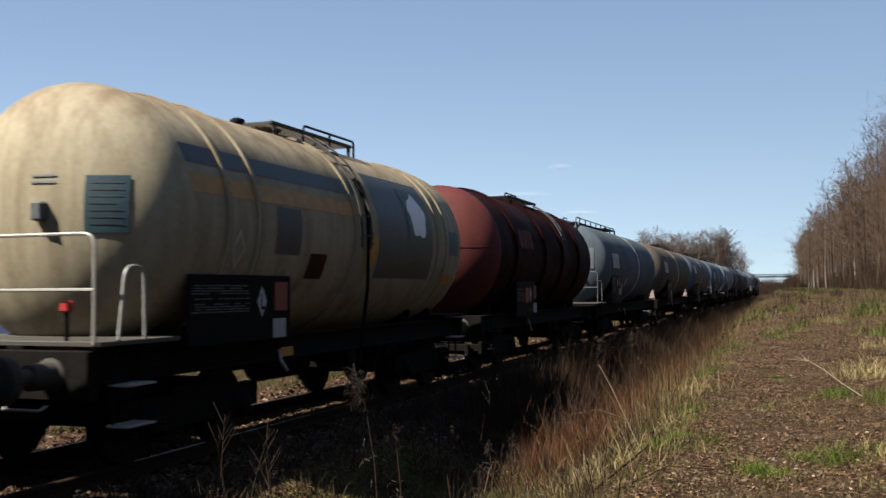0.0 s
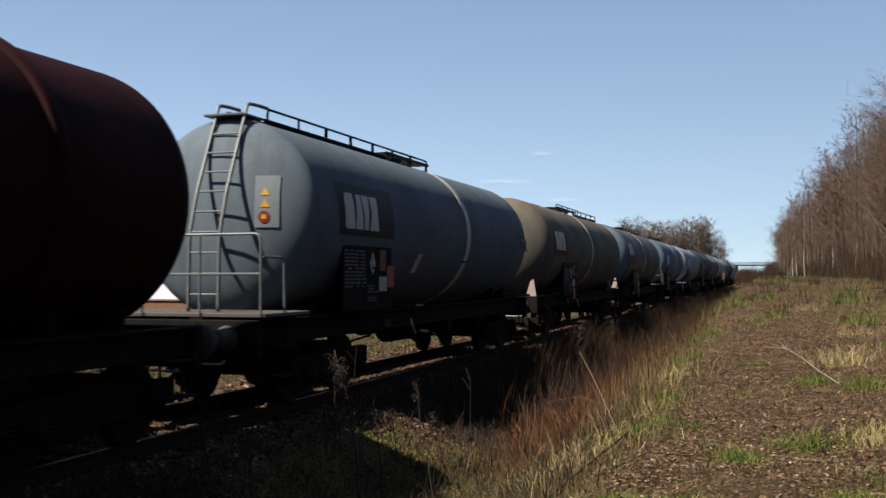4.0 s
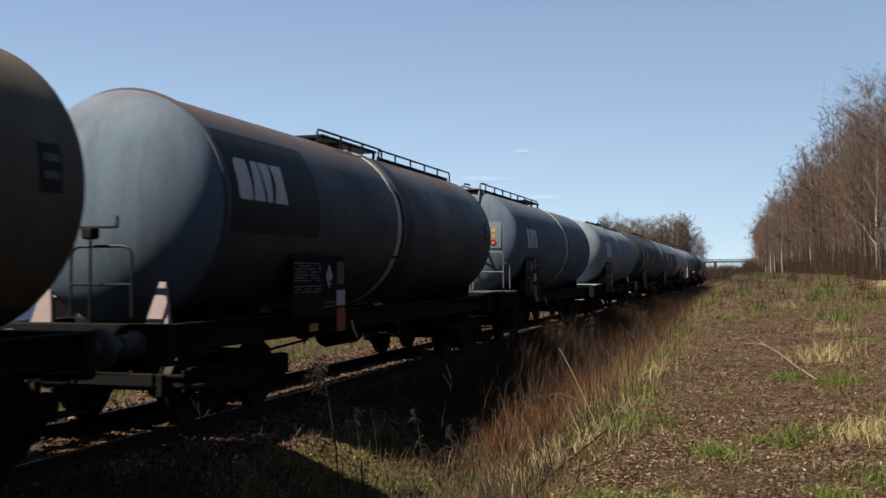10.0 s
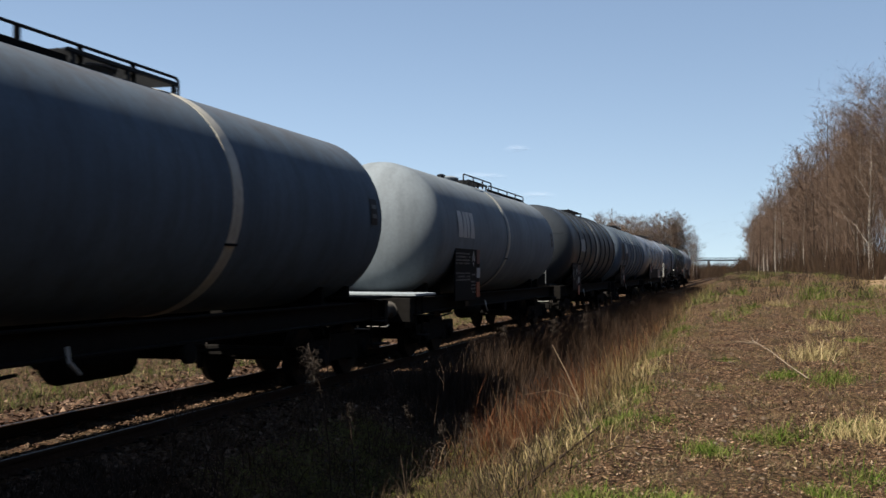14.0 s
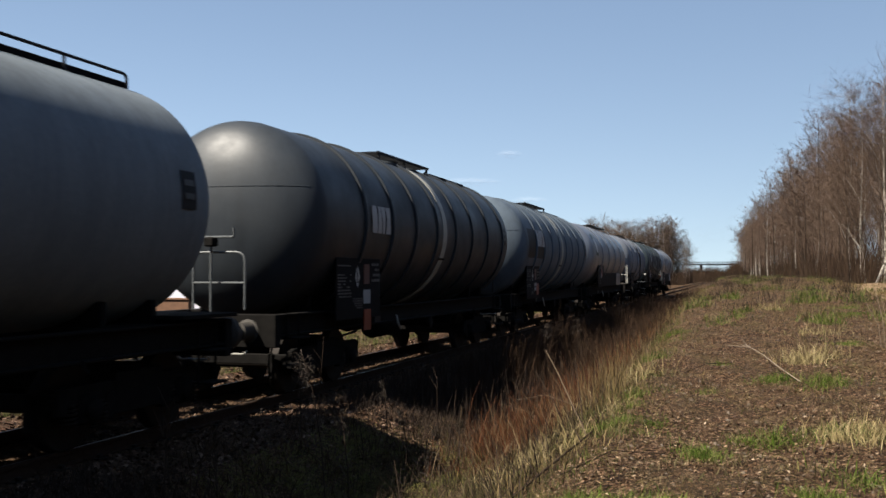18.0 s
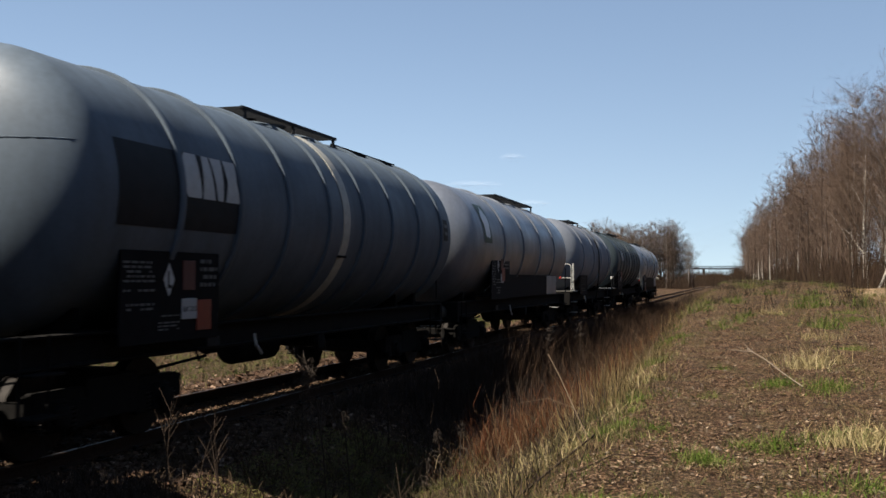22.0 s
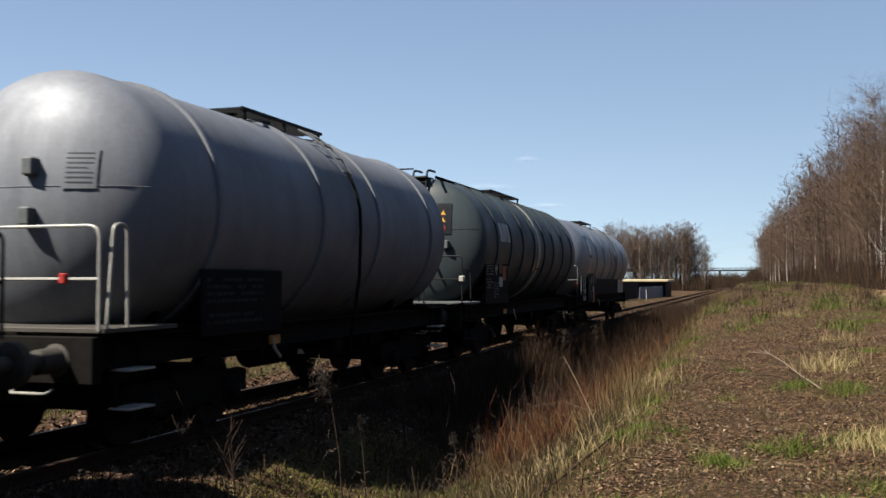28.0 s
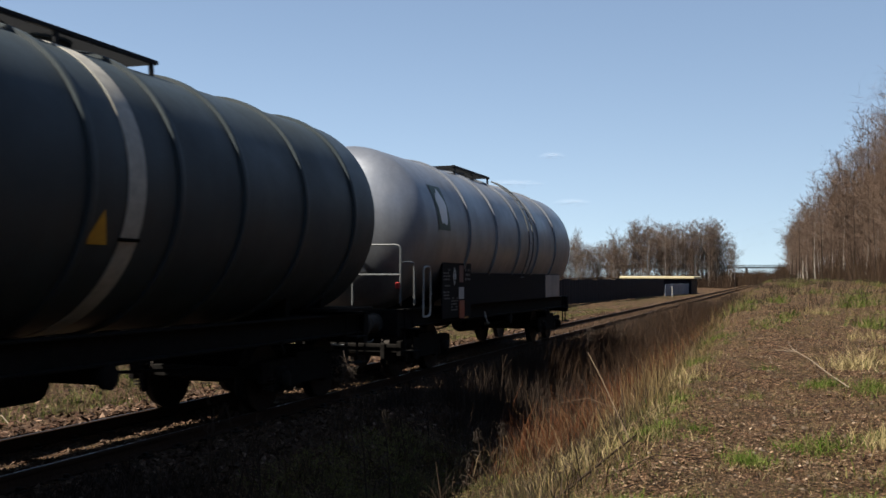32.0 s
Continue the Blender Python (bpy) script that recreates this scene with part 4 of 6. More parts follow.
WAGONS = [
    base(-8.8, 15.6, y0=2.15, y1=14.2, paint="drab", label="brownish-grey tank wagon rolling out ahead", walk=(7.2, 9.6), rail="none"),
    base(6.8, 12.2, y0=1.95, y1=10.8, paint="cream", label="short cream-painted tank wagon with grey panels and ochre stripe", stains=((2.765, 0.04), (3.415, 0.04), (9.665, 0.03), (10.115, 0.03)), rings=(2.7, 3.35, 6.1, 9.6, 10.05), ring_w=0.07, ring_d=0.035,
         walk=(5.4, 8.1), walk_x=0.5, walk_mat="deck", side_tube="deck", hatch=5.9, top_rail=((6.3, 8.1, 0.55, 0.17),), pipe=6.45, placard=(2.95, 2.35), side_ladder=(6.25, 0.32, -10), rail="hoop", tube="tube_white", step="tube_white", board=(2.05, 4.3, 1.15, 1.95), diamond=0.68, oy=0.02, oz=-0.12,
         patches=((2.0, 6.35, 3.28, 3.5, "slate"), (2.0, 6.3, 2.95, 3.16, "ochre"), (6.98, 9.35, 2.05, 3.72, "slate"), (6.5, 6.94, 2.25, 2.7, "ochre"), (6.6, 6.74, 2.5, 2.75, "board"), (4.75, 5.25, 2.02, 2.36, "brownpatch"), (3.8, 4.45, 2.32, 2.92, "slate"), (10.2, 10.7, 2.5, 2.95, "plaque"), (9.95, 10.7, 1.95, 2.12, "ochre")),
         blob=(8.2, 9.2, 2.65, 3.58), plaques=((0.95, 2.77, 0.42, 0.6, "plaque"),), lamps=((0.27, 2.7),), R=1.53, zc=2.70, depth=0.82, hoop=(0.95, 1.36, 2.12)),
    # shaded flank and sunlit end are painted as two reds
    base(19.0, 12.8, y0=1.5, y1=11.45, zc=2.72, R=1.52, depth=0.85, paint="oxide", head_paint="faded", head_label="faded pinkish-red tank end, painted paler as sunlit", label="red-oxide tank wagon, its flank darkened with soot and painted shade", rings=(2.75, 5.5, 7.5, 9.6), ring_w=0.16, ring_d=0.07, ring_mat="oxide",
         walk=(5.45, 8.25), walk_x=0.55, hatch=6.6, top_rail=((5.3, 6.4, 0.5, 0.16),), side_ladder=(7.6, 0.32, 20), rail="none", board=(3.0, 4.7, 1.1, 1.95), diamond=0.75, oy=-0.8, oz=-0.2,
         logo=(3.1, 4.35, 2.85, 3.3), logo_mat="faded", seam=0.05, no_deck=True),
    base(31.8, 15.6, b0=3.4, b1=2.25, y0=2.15, y1=14.12, paint="grey", label="long pale blue-grey tank wagon with end ladder", mark=(6.4, 2.1, "band"), bands=((9.22, 0.24),), walk=(7.2, 9.6), hatch=8.2, top_rail=((2.6, 9.7, 0.36, 0.19), (2.6, 9.7, -0.36, 0.19)), kick=(2.4, 7.2),
         ladder=(-0.12, 0.36, 1.24, 2.0), depth=0.52, rail="frame", logo=(2.95, 4.27, 2.6, 3.15), patch=(2.75, 4.95, 2.5, 3.3, "patch"), board=(3.0, 4.95, 1.22, 2.3), diamond=0.58, oy=0.3, oz=-0.4, signs=(0.82, 2.9), rear_plate=True),
    base(47.4, 16.2, b0=3.15, b1=2.2, y0=1.95, y1=15.05, paint="drab", label="brownish-grey tank wagon with dusty top and brown patch", bands=((8.6, 0.2),), rings=(4.1,), ring_w=0.03, ring_d=0.01, walk=(7.6, 10.6), hatch=8.6,
         top_rail=((6.75, 10.6, 0.55, 0.13), (10.7, 15.0, 0.45, 0.15)), kick=(10.7, 15.0), rail="none", logo=(2.4, 3.72, 2.66, 3.22), patch=(2.1, 4.2, 2.5, 3.38, "brownpatch"), board=(3.7, 5.9, 1.15, 2.2), diamond=0.5, oy=0.05, oz=-0.86, flags=((0.92, 1.5),), no_deck=True,
         plaques=((0.35, 2.77, 0.9, 0.3, "board"),), rear_plate=True),
    # the flank's paint is darker than that of the tank end
    base(63.6, 15.3, b0=2.75, b1=1.95, y0=1.6, y1=14.15, paint="blue_brown", head_paint="blue", head_label="pale blue-grey tank end with a brown rim", label="dark blue-grey tank wagon with dark patch and rust-brown top", stains=((8.3, 0.5),), bands=((7.7, 0.16),), rings=(1.62, 7.95), ring_w=0.1, ring_d=0.03, walk=(6.6, 9.2), hatch=7.6, top_rail=((6.2, 9.2, 0.55, 0.13), (9.3, 14.1, 0.45, 0.15)), kick=(9.3, 14.0),
         rail="post", logo=(1.9, 3.25, 2.82, 3.35), patch=(1.75, 4.3, 2.4, 3.72, "patch"), board=(3.5, 5.3, 1.12, 2.05), diamond=0.68, oy=-0.02, oz=-0.86, flags=((0.92, 0.98), (-0.92, 1.2)), no_deck=True, rear_plate=True),
    base(78.9, 15.7, b0=3.4, b1=2.25, y0=2.15, y1=14.25, paint="blue", label="pale blue-grey tank wagon with end ladder and top rail", bands=((9.22, 0.24),), walk=(7.3, 9.5), hatch=8.2, top_rail=((2.6, 9.6, 0.36, 0.19), (2.6, 9.6, -0.36, 0.19)), kick=(2.2, 7.3),
         ladder=(-0.12, 0.36, 1.24, 2.0), depth=0.52, rail="frame", logo=(2.98, 4.32, 2.6, 3.15), board=(2.93, 4.9, 1.1, 2.3), diamond=0.42, oy=0.02, oz=-0.95, signs=(0.82, 2.9), rear_plate=True),
    base(94.6, 16.3, b0=3.0, b1=2.3, y0=2.35, y1=14.7, paint="ice", label="light blue-grey tank wagon with bright end deck", bands=((8.3, 0.18),), rings=(8.05,), ring_w=0.05, ring_d=0.02, walk=(7.9, 9.9), hatch=7.2, top_rail=((7.0, 9.9, 0.55, 0.17), (10.0, 14.6, 0.45, 0.11)), kick=(10.0, 14.6),
         rail="none", deck="deck_pale", logo=(3.36, 4.72, 2.6, 3.2), board=(3.3, 5.4, 1.05, 2.35), diamond=0.72, oy=-0.05, oz=-0.92, rear_plate=True),
    base(110.9, 14.9, b0=3.0, b1=2.15, y0=1.9, y1=14.05, R=1.56, zc=2.77, paint="dark", label="dark grey tank wagon with many stiffening rings", rings=(3.5, 4.85, 6.2, 7.6, 9.0, 10.4, 11.88, 13.5), bands=((8.15, 0.27),), walk=(6.8, 10.2), walk_x=0.5, hatch=8.4, kick=(10.2, 13.6),
         rail="post", no_deck=True, tube="tube", logo=(3.77, 4.71, 2.6, 3.08), board=(2.5, 4.5, 1.02, 2.05), diamond=0.45, oy=0.0, oz=-0.92, seam=0.45, rear_plate=True),
    base(125.8, 14.7, b0=2.7, b1=2.15, y0=1.9, y1=13.87, R=1.56, zc=2.76, paint="steel", label="blue-grey tank wagon with stiffening rings and white band", rings=(3.26, 4.6, 6.0, 7.4, 8.8, 10.2, 11.7, 13.2), bands=((8.07, 0.27),), walk=(6.5, 10.0), walk_x=0.5, hatch=8.2, kick=(10.0, 13.4),
         rail="post", no_deck=True, logo=(3.33, 4.58, 2.78, 3.3), patch=(2.1, 4.6, 2.4, 3.3, "patch"), board=(2.3, 4.3, 1.02, 2.05), diamond=0.45, card="AK 315", oy=0.3, oz=-0.6, seam=0.45, rear_plate=True),
    base(140.5, 15.6, y0=1.6, y1=13.95, R=1.56, zc=2.74, depth=0.8, paint="gloss", label="silver-grey tank wagon with green panel and white shape", rings=(4.35, 6.69, 9.2, 11.6), ring_w=0.07, walk=(7.2, 12.6), walk_x=0.55, hatch=9.0,
         rail="post", rear_rail=True, no_deck=True, blob=(2.15, 2.92, 2.75, 3.72), board=(3.1, 5.15, 1.2, 2.42), diamond=0.35, oy=0.1, oz=-0.42, skirt=(4.8, 12.9, 1.97)),
    base(156.1, 12.5, y0=1.75, y1=11.2, R=1.56, zc=2.74, depth=0.85, paint="silver", label="short grey tank wagon with bright upper end", rings=(2.6, 5.5, 7.7, 10.4), ring_w=0.11, walk=(4.9, 7.6), walk_x=0.5, hatch=6.0, side_ladder=(6.55, 0.3, 30), pipe=6.75, plaque_marks="slate", plaques=((0.8, 3.06, 0.36, 0.44, "silver"),), side_tube="tube",
         rail="hoop", tube="tube_white", step="tube_white", board=(2.4, 4.4, 1.1, 1.9), bare=True, lamps=((0.28, 3.08), (0.26, 2.55)), hoop=(0.72, 1.06, 2.45), seam=0.13),
    base(168.6, 14.7, b0=3.05, b1=2.15, y0=2.05, y1=13.73, R=1.56, zc=2.78, mark=(7.4, 2.3, "yellow"), paint="teal", label="dark green-grey ringed tank wagon with end ladder", rings=(3.05, 4.4, 5.8, 7.2, 8.6, 9.9, 11.45, 13.0), bands=((7.87, 0.27),), walk=(6.2, 9.6), walk_x=0.5, hatch=8.2, kick=(1.6, 6.2),
         ladder=(-0.2, 0.14, 1.2, 1.8), loop=True, depth=0.5, ladder_mat="tube_dark", rail="frame", tube="tube_dark", deck="tube", logo=(3.3, 4.3, 2.85, 3.32), board=(2.2, 4.4, 1.2, 2.4), diamond=0.45, oy=0.3, oz=-0.3, signs=(0.6, 3.3), sign_mat="patch", lamps=((0.68, 2.72),), seam=0.3),
    base(183.3, 15.3, y0=1.5, y1=13.7, R=1.56, zc=2.74, depth=0.8, paint="gloss", label="grey tank wagon at the tail of the train", rings=(3.96, 5.93, 7.9, 9.7, 11.77), ring_w=0.07, walk=(5.8, 8.6), walk_x=0.55, hatch=7.2, side_ladder=(8.6, 0.4, -40),
         rail="frame", tube="tube", no_deck=True, side_hoop=(1.62, 1.98, 1.14, 2.05), rail_plate=True, blob=(2.05, 2.7, 2.75, 3.6), board=(2.6, 4.4, 0.95, 2.1), diamond=0.4, skirt=(4.5, 13.1, 1.95)),
]

WAGON_OBJECTS = [(tank_wagon(w), w["front"]) for w in WAGONS]


# ---- ground ----
BANK_Y = (-300, 0, 5, 12, 25, 40, 70, 120, 400, 3000)
BANK_Z = (0.1, 0.15, 0.25, 0.5, 1.02, 1.34, 1.55, 1.66, 1.72, 1.72)
PROFILE_X = (-3000, -60, -12, -5, -3.3, -2.5, -1.5, 1.5, 2.3, 3.0, 3.9, 4.7)
PROFILE_Z = (-0.5, -0.4, -0.35, -0.45, -0.48, -0.19, -0.165, -0.165, -0.19, -0.5, -0.72, -0.62)


def bank(y):
    return np.interp(y, BANK_Y, BANK_Z)


def lumps(x, y):
    return (np.sin(x * 1.7 + y * 0.6) * np.sin(y * 1.1 - x * 0.4) * 0.035 + np.sin(x * 4.1 + 1.3 + y) * np.sin(y * 3.7 + 0.5) * 0.03 + np.sin(x * 7.3 - y * 2.1) * np.sin(y * 6.1 + x * 1.7) * 0.02 + np.sin(x * 0.55 + 2) * np.sin(y * 0.27) * 0.05 + np.sin(x * 0.9 + y * 0.13) * np.sin(y * 0.16 + x * 0.3) * 0.07)


def ground_z(x, y):
    """The height of the ground at places given as arrays."""
    x, y = np.asarray(x, float), np.asarray(y, float)
    low = np.interp(x, PROFILE_X, PROFILE_Z)
    k = np.clip((x - 4.4) / 2.3, 0, 1)
    k = k * k * (3 - 2 * k)
    z = low * (1 - k) + bank(y) * k
    calm = np.clip((np.abs(x) - 2.3) / 0.8, 0, 1)
    far = np.clip(1.2 - np.abs(y) / 400, 0.1, 1)
    return z + lumps(x, y) * calm * far


def spaced(parts):
    out = []
    for a, b, n in parts:
        out += list(np.linspace(a, b, n, endpoint=False))
    return np.array(out + [parts[-1][1]])


def ground_material():
    m = material("dry_spring_ground", (0.14, 0.11, 0.08), 0.95, 0, 0.08)
    b = m.node_tree.nodes["Principled BSDF"]
    w = coords(m, world_space=True)
    big, mid, fine = noise_of(m, w, 0.35, 4), noise_of(m, w, 2.2, 6, 0.65), noise_of(m, w, 22, 6, 0.7)
    soil = ramp(m, fine, [(0.34, (0.009, 0.0055, 0.0035)), (0.48, (0.05, 0.031, 0.019)), (0.66, (0.15, 0.10, 0.064))])
    straw = ramp(m, fine, [(0.25, (0.035, 0.026, 0.014)), (0.7, (0.105, 0.08, 0.042))])
    grass = ramp(m, fine, [(0.25, (0.014, 0.020, 0.006)), (0.75, (0.045, 0.055, 0.016))])
    c = mix(m, ramp(m, mid, [(0.42, (0, 0, 0)), (0.62, (1, 1, 1))]), soil, straw)
    c = mix(m, ramp(m, big, [(0.56, (0, 0, 0)), (0.72, (0.6, 0.6, 0.6))]), c, grass)
    crumbs = noise_of(m, w, 60, 4, 0.8)
    bits = []
    for size in (34.0, 75.0):
        chip = node(m, "ShaderNodeTexVoronoi", Scale=size, Randomness=1.0)
        join(m, mix(m, 0.012, w, noise_colour(m, w, 9.0)), chip.inputs["Vector"])
        pick = m.node_tree.nodes.new("ShaderNodeSeparateColor")
        join(m, chip.outputs["Color"], pick.inputs[0])
        bits.append((pick.outputs["Red"], chip.outputs["Distance"]))
    flakes = ramp(m, bits[0][0], [(0.0, (0.011, 0.0055, 0.003)), (0.3, (0.037, 0.0195, 0.0105)), (0.55, (0.074, 0.041, 0.023)), (0.78, (0.126, 0.076, 0.046)), (0.95, (0.25, 0.17, 0.112))])
    small = ramp(m, bits[1][0], [(0.0, (0.3, 0.29, 0.28)), (0.6, (0.8, 0.79, 0.77)), (1.0, (1.7, 1.6, 1.5))])
    c = mix(m, ramp(m, mid, [(0.36, (0.85, 0.85, 0.85)), (0.66, (0.3, 0.3, 0.3))]), c, flakes)
    c = mix(m, 0.8, c, small, "MULTIPLY")
    c = mix(m, 1.0, c, ramp(m, crumbs, [(0.36, (0.4, 0.4, 0.4)), (0.5, (0.74, 0.72, 0.7)), (0.66, (1.35, 1.27, 1.15))]), "MULTIPLY")
    join(m, c, b.inputs["Base Color"])
    tall = m.node_tree.nodes.new("ShaderNodeMath")
    tall.operation = "MULTIPLY_ADD"
    tall.inputs[1].default_value = 0.35
    join(m, bits[0][0], tall.inputs[0])
    join(m, fine, tall.inputs[2])
    relief(m, tall.outputs[0], 1.0, 0.10)
    return m


MAT["ground"] = ground_material()
gx = spaced([(-3000, -400, 6), (-400, -60, 10), (-60, -12, 16), (-12, -4, 20), (-4, 14, 126), (14, 40, 20), (40, 400, 12), (400, 3000, 6)])
gy = spaced([(-3000, -200, 5), (-200, -20, 10), (-20, 2, 22), (2, 40, 190), (40, 120, 130), (120, 400, 50), (400, 3000, 12)])
GX, GY = np.meshgrid(gx, gy)
GZ = ground_z(GX, GY)
verts = np.stack([GX, GY, GZ], -1).reshape(-1, 3)
nx, ny = len(gx), len(gy)
idx = np.arange(nx * ny).reshape(ny, nx)
quads = np.stack([idx[:-1, :-1], idx[:-1, 1:], idx[1:, 1:], idx[1:, :-1]], -1).reshape(-1, 4)
me = bpy.data.meshes.new("ground")
me.from_pydata(verts.tolist(), [], quads.tolist())
me.shade_smooth()
me.materials.append(MAT["ground"])
tagged(new("ground", me), "dry brown grassland with a bank beside the railway", "ground", kind="structure")

# ---- railway track ----
track = tagged(new("railway_track"), "single railway track with rusty rails on brown ballast", "railway track", kind="structure")


def rail_shape(x):
    s = Shape()
    prof = [(-0.07, -0.155), (0.07, -0.155), (0.07, -0.145), (0.012, -0.125), (0.010, -0.045), (0.036, -0.036), (0.036, -0.006), (0.028, 0.0), (-0.028, 0.0), (-0.036, -0.006), (-0.036, -0.036), (-0.010, -0.045), (-0.012, -0.125), (-0.07, -0.145)]
    ys = list(np.linspace(-60, 420, 49))
    n = len(prof)
    v = [(x + px, y, pz) for y in ys for px, pz in prof]
    f = [(n * i + k, n * i + (k + 1) % n, n * i + n + (k + 1) % n, n * i + n + k) for i in range(len(ys) - 1) for k in range(n)]
    f += [tuple(range(n)), tuple(range(n * len(ys) - 1, n * (len(ys) - 1) - 1, -1))]
    return s.add(v, f)


def rail_material():
    m = plain("rail_steel_head", (0.035, 0.021, 0.014), 0.85, 0.0, 25, 0.4)
    return m


MAT["rail_steel"] = rail_material()
MAT["bright_steel"] = plain("worn_bright_steel", (0.06, 0.056, 0.052), 0.45, 0.8, 12, 0.25, 0.05)
for x in (-0.7535, 0.7535):
    rail = part("rail", rail_shape(x), "rail_steel", track, "rusty steel rail")
    part("running_surface", Shape().box(x - 0.014, x + 0.014, -60, 420, -0.002, 0.003, 0.001), "bright_steel", rail, "worn bright running surface")
SLEEPER = Shape().box(-1.3, 1.3, -0.13, 0.13, -0.30, -0.165, 0.015).mesh("sleeper")
FASTENER = Shape().box(-0.17, 0.17, -0.08, 0.08, -0.166, -0.148, 0.004).box(-0.14, -0.09, -0.03, 0.03, -0.15, -0.11, 0.008).box(0.09, 0.14, -0.03, 0.03, -0.15, -0.11, 0.008).mesh("fastener")


def stuff(name, verts, faces, mat, label, smooth=False):
    me = bpy.data.meshes.new(name)
    me.from_pydata(verts if isinstance(verts, list) else verts.tolist(), [], faces if isinstance(faces, list) else faces.tolist())
    me.materials.append(mat)
    if smooth:
        me.shade_smooth()
    return tagged(new(name, me), label, name.replace("_", " "), kind="stuff")


def island_material(name, colors, rough=0.85, spec=0.1):
    """Colours drawn piece by piece from a range."""
    colors = [tuple(k * 0.64 for k in c) for c in colors]
    m = material(name, colors[0], rough, 0, spec)
    g = m.node_tree.nodes.new("ShaderNodeNewGeometry")
    c = ramp(m, g.outputs["Random Per Island"], [(i / max(1, len(colors) - 1), k) for i, k in enumerate(colors)])
    b = m.node_tree.nodes["Principled BSDF"]
    n = noise_of(m, coords(m), 30, 3)
    c = mix(m, ramp(m, n, [(0.3, (0.35, 0.35, 0.35)), (0.7, (0, 0, 0))]), c, tuple(k * 0.5 for k in colors[0]))
    join(m, c, b.inputs["Base Color"])
    return m


rng = np.random.default_rng(11)


def stones(n, xs, ys, size, sink=0.4):
    """Small irregular stones on the ground."""
    oct_v = np.array([(1, 0, 0), (-1, 0, 0), (0, 1, 0), (0, -1, 0), (0, 0, 1), (0, 0, -1)], float)
    oct_f = np.array([(0, 2, 4), (2, 1, 4), (1, 3, 4), (3, 0, 4), (2, 0, 5), (1, 2, 5), (3, 1, 5), (0, 3, 5)])
    r = size[0] + (size[1] - size[0]) * rng.random(n) ** 2
    v = oct_v[None] * (0.7 + 0.6 * rng.random((n, 6, 1))) * r[:, None, None] * np.array([1, 1, 0.65])
    a = rng.random(n) * 6.283
    c, s = np.cos(a)[:, None], np.sin(a)[:, None]
    x, y = v[..., 0] * c - v[..., 1] * s, v[..., 0] * s + v[..., 1] * c
    tilt = rng.normal(0, 0.35, (n, 1))
    z = v[..., 2] + x * tilt
    gz = ground_z(xs, ys)
    v = np.stack([x + xs[:, None], y + ys[:, None], z + (gz + r * (0.5 - sink))[:, None]], -1).reshape(-1, 3)
    f = (oct_f[None] + (np.arange(n) * 6)[:, None, None]).reshape(-1, 3)
    return v, f


def blades(xs, ys, height, width, lean, droop=0.3, lift=0.0):
    """Bent blades: a tapered strip of three faces each."""
    n = len(xs)
    a = rng.random(n) * 6.283
    dx, dy = np.cos(a), np.sin(a)
    l = lean * rng.uniform(0.25, 1.6, n)
    b = rng.random(n) * 6.283
    lx, ly = np.cos(b) * l, np.sin(b) * l
    z = ground_z(xs, ys) - 0.02 + lift
    P = np.zeros((n, 5, 3))
    height = height / np.sqrt(1 + 0.6 * l * l)
    w = width / 2
    for k, (u, q) in enumerate(((0, 1), (0, -1), (0.55, 0.8), (0.55, -0.8), (1, 0))):
        P[:, k, 0] = xs + dx * w * q + lx * height * (0.45 * u + 0.55 * u * u)
        P[:, k, 1] = ys + dy * w * q + ly * height * (0.45 * u + 0.55 * u * u)
        P[:, k, 2] = z + height * u * (1 - droop * np.minimum(l, 1.5) * u)
    f = np.array([(0, 1, 3), (0, 3, 2), (2, 3, 4)])
    return P.reshape(-1, 3), (f[None] + (np.arange(n) * 5)[:, None, None]).reshape(-1, 3)


# ballast and litter along the track
n = 26000
xs, ys = rng.uniform(-2.3, 1.5, n), 2 + 70 * rng.random(n) ** 1.6
keep = np.abs(np.abs(xs) - 0.7535) > 0.075
v, f = stones(keep.sum(), xs[keep], ys[keep], (0.014, 0.04), 0.35)
stuff("ballast", v, f, island_material("brown_ballast_stone", [(0.04, 0.023, 0.014), (0.085, 0.05, 0.028), (0.105, 0.064, 0.038), (0.062, 0.038, 0.024), (0.125, 0.088, 0.06)]), "brown stained ballast stones and old leaves between the rails")


def litter(n, xs, ys, size):
    """Dry leaves and bark flakes, tilted."""
    a, t1, t2 = rng.random(n) * 6.283, rng.normal(0, 0.32, n), rng.normal(0, 0.32, n)
    r = rng.uniform(size[0], size[1], n)
    quad = np.array([(-1, 0), (0.1, -0.55), (1, 0.05), (0, 0.55)])
    c, s = np.cos(a), np.sin(a)
    P = np.zeros((n, 4, 3))
    for k, (u, q) in enumerate(quad):
        x, y = (u * c - q * s) * r, (u * s + q * c) * r
        P[:, k, 0], P[:, k, 1] = xs + x, ys + y
        P[:, k, 2] = ground_z(xs, ys) + 0.007 + r * 0.4 * rng.random(n) + x * t1 + y * t2
    return P.reshape(-1, 3), (np.array([0, 1, 2, 3])[None] + (np.arange(n) * 4)[:, None])


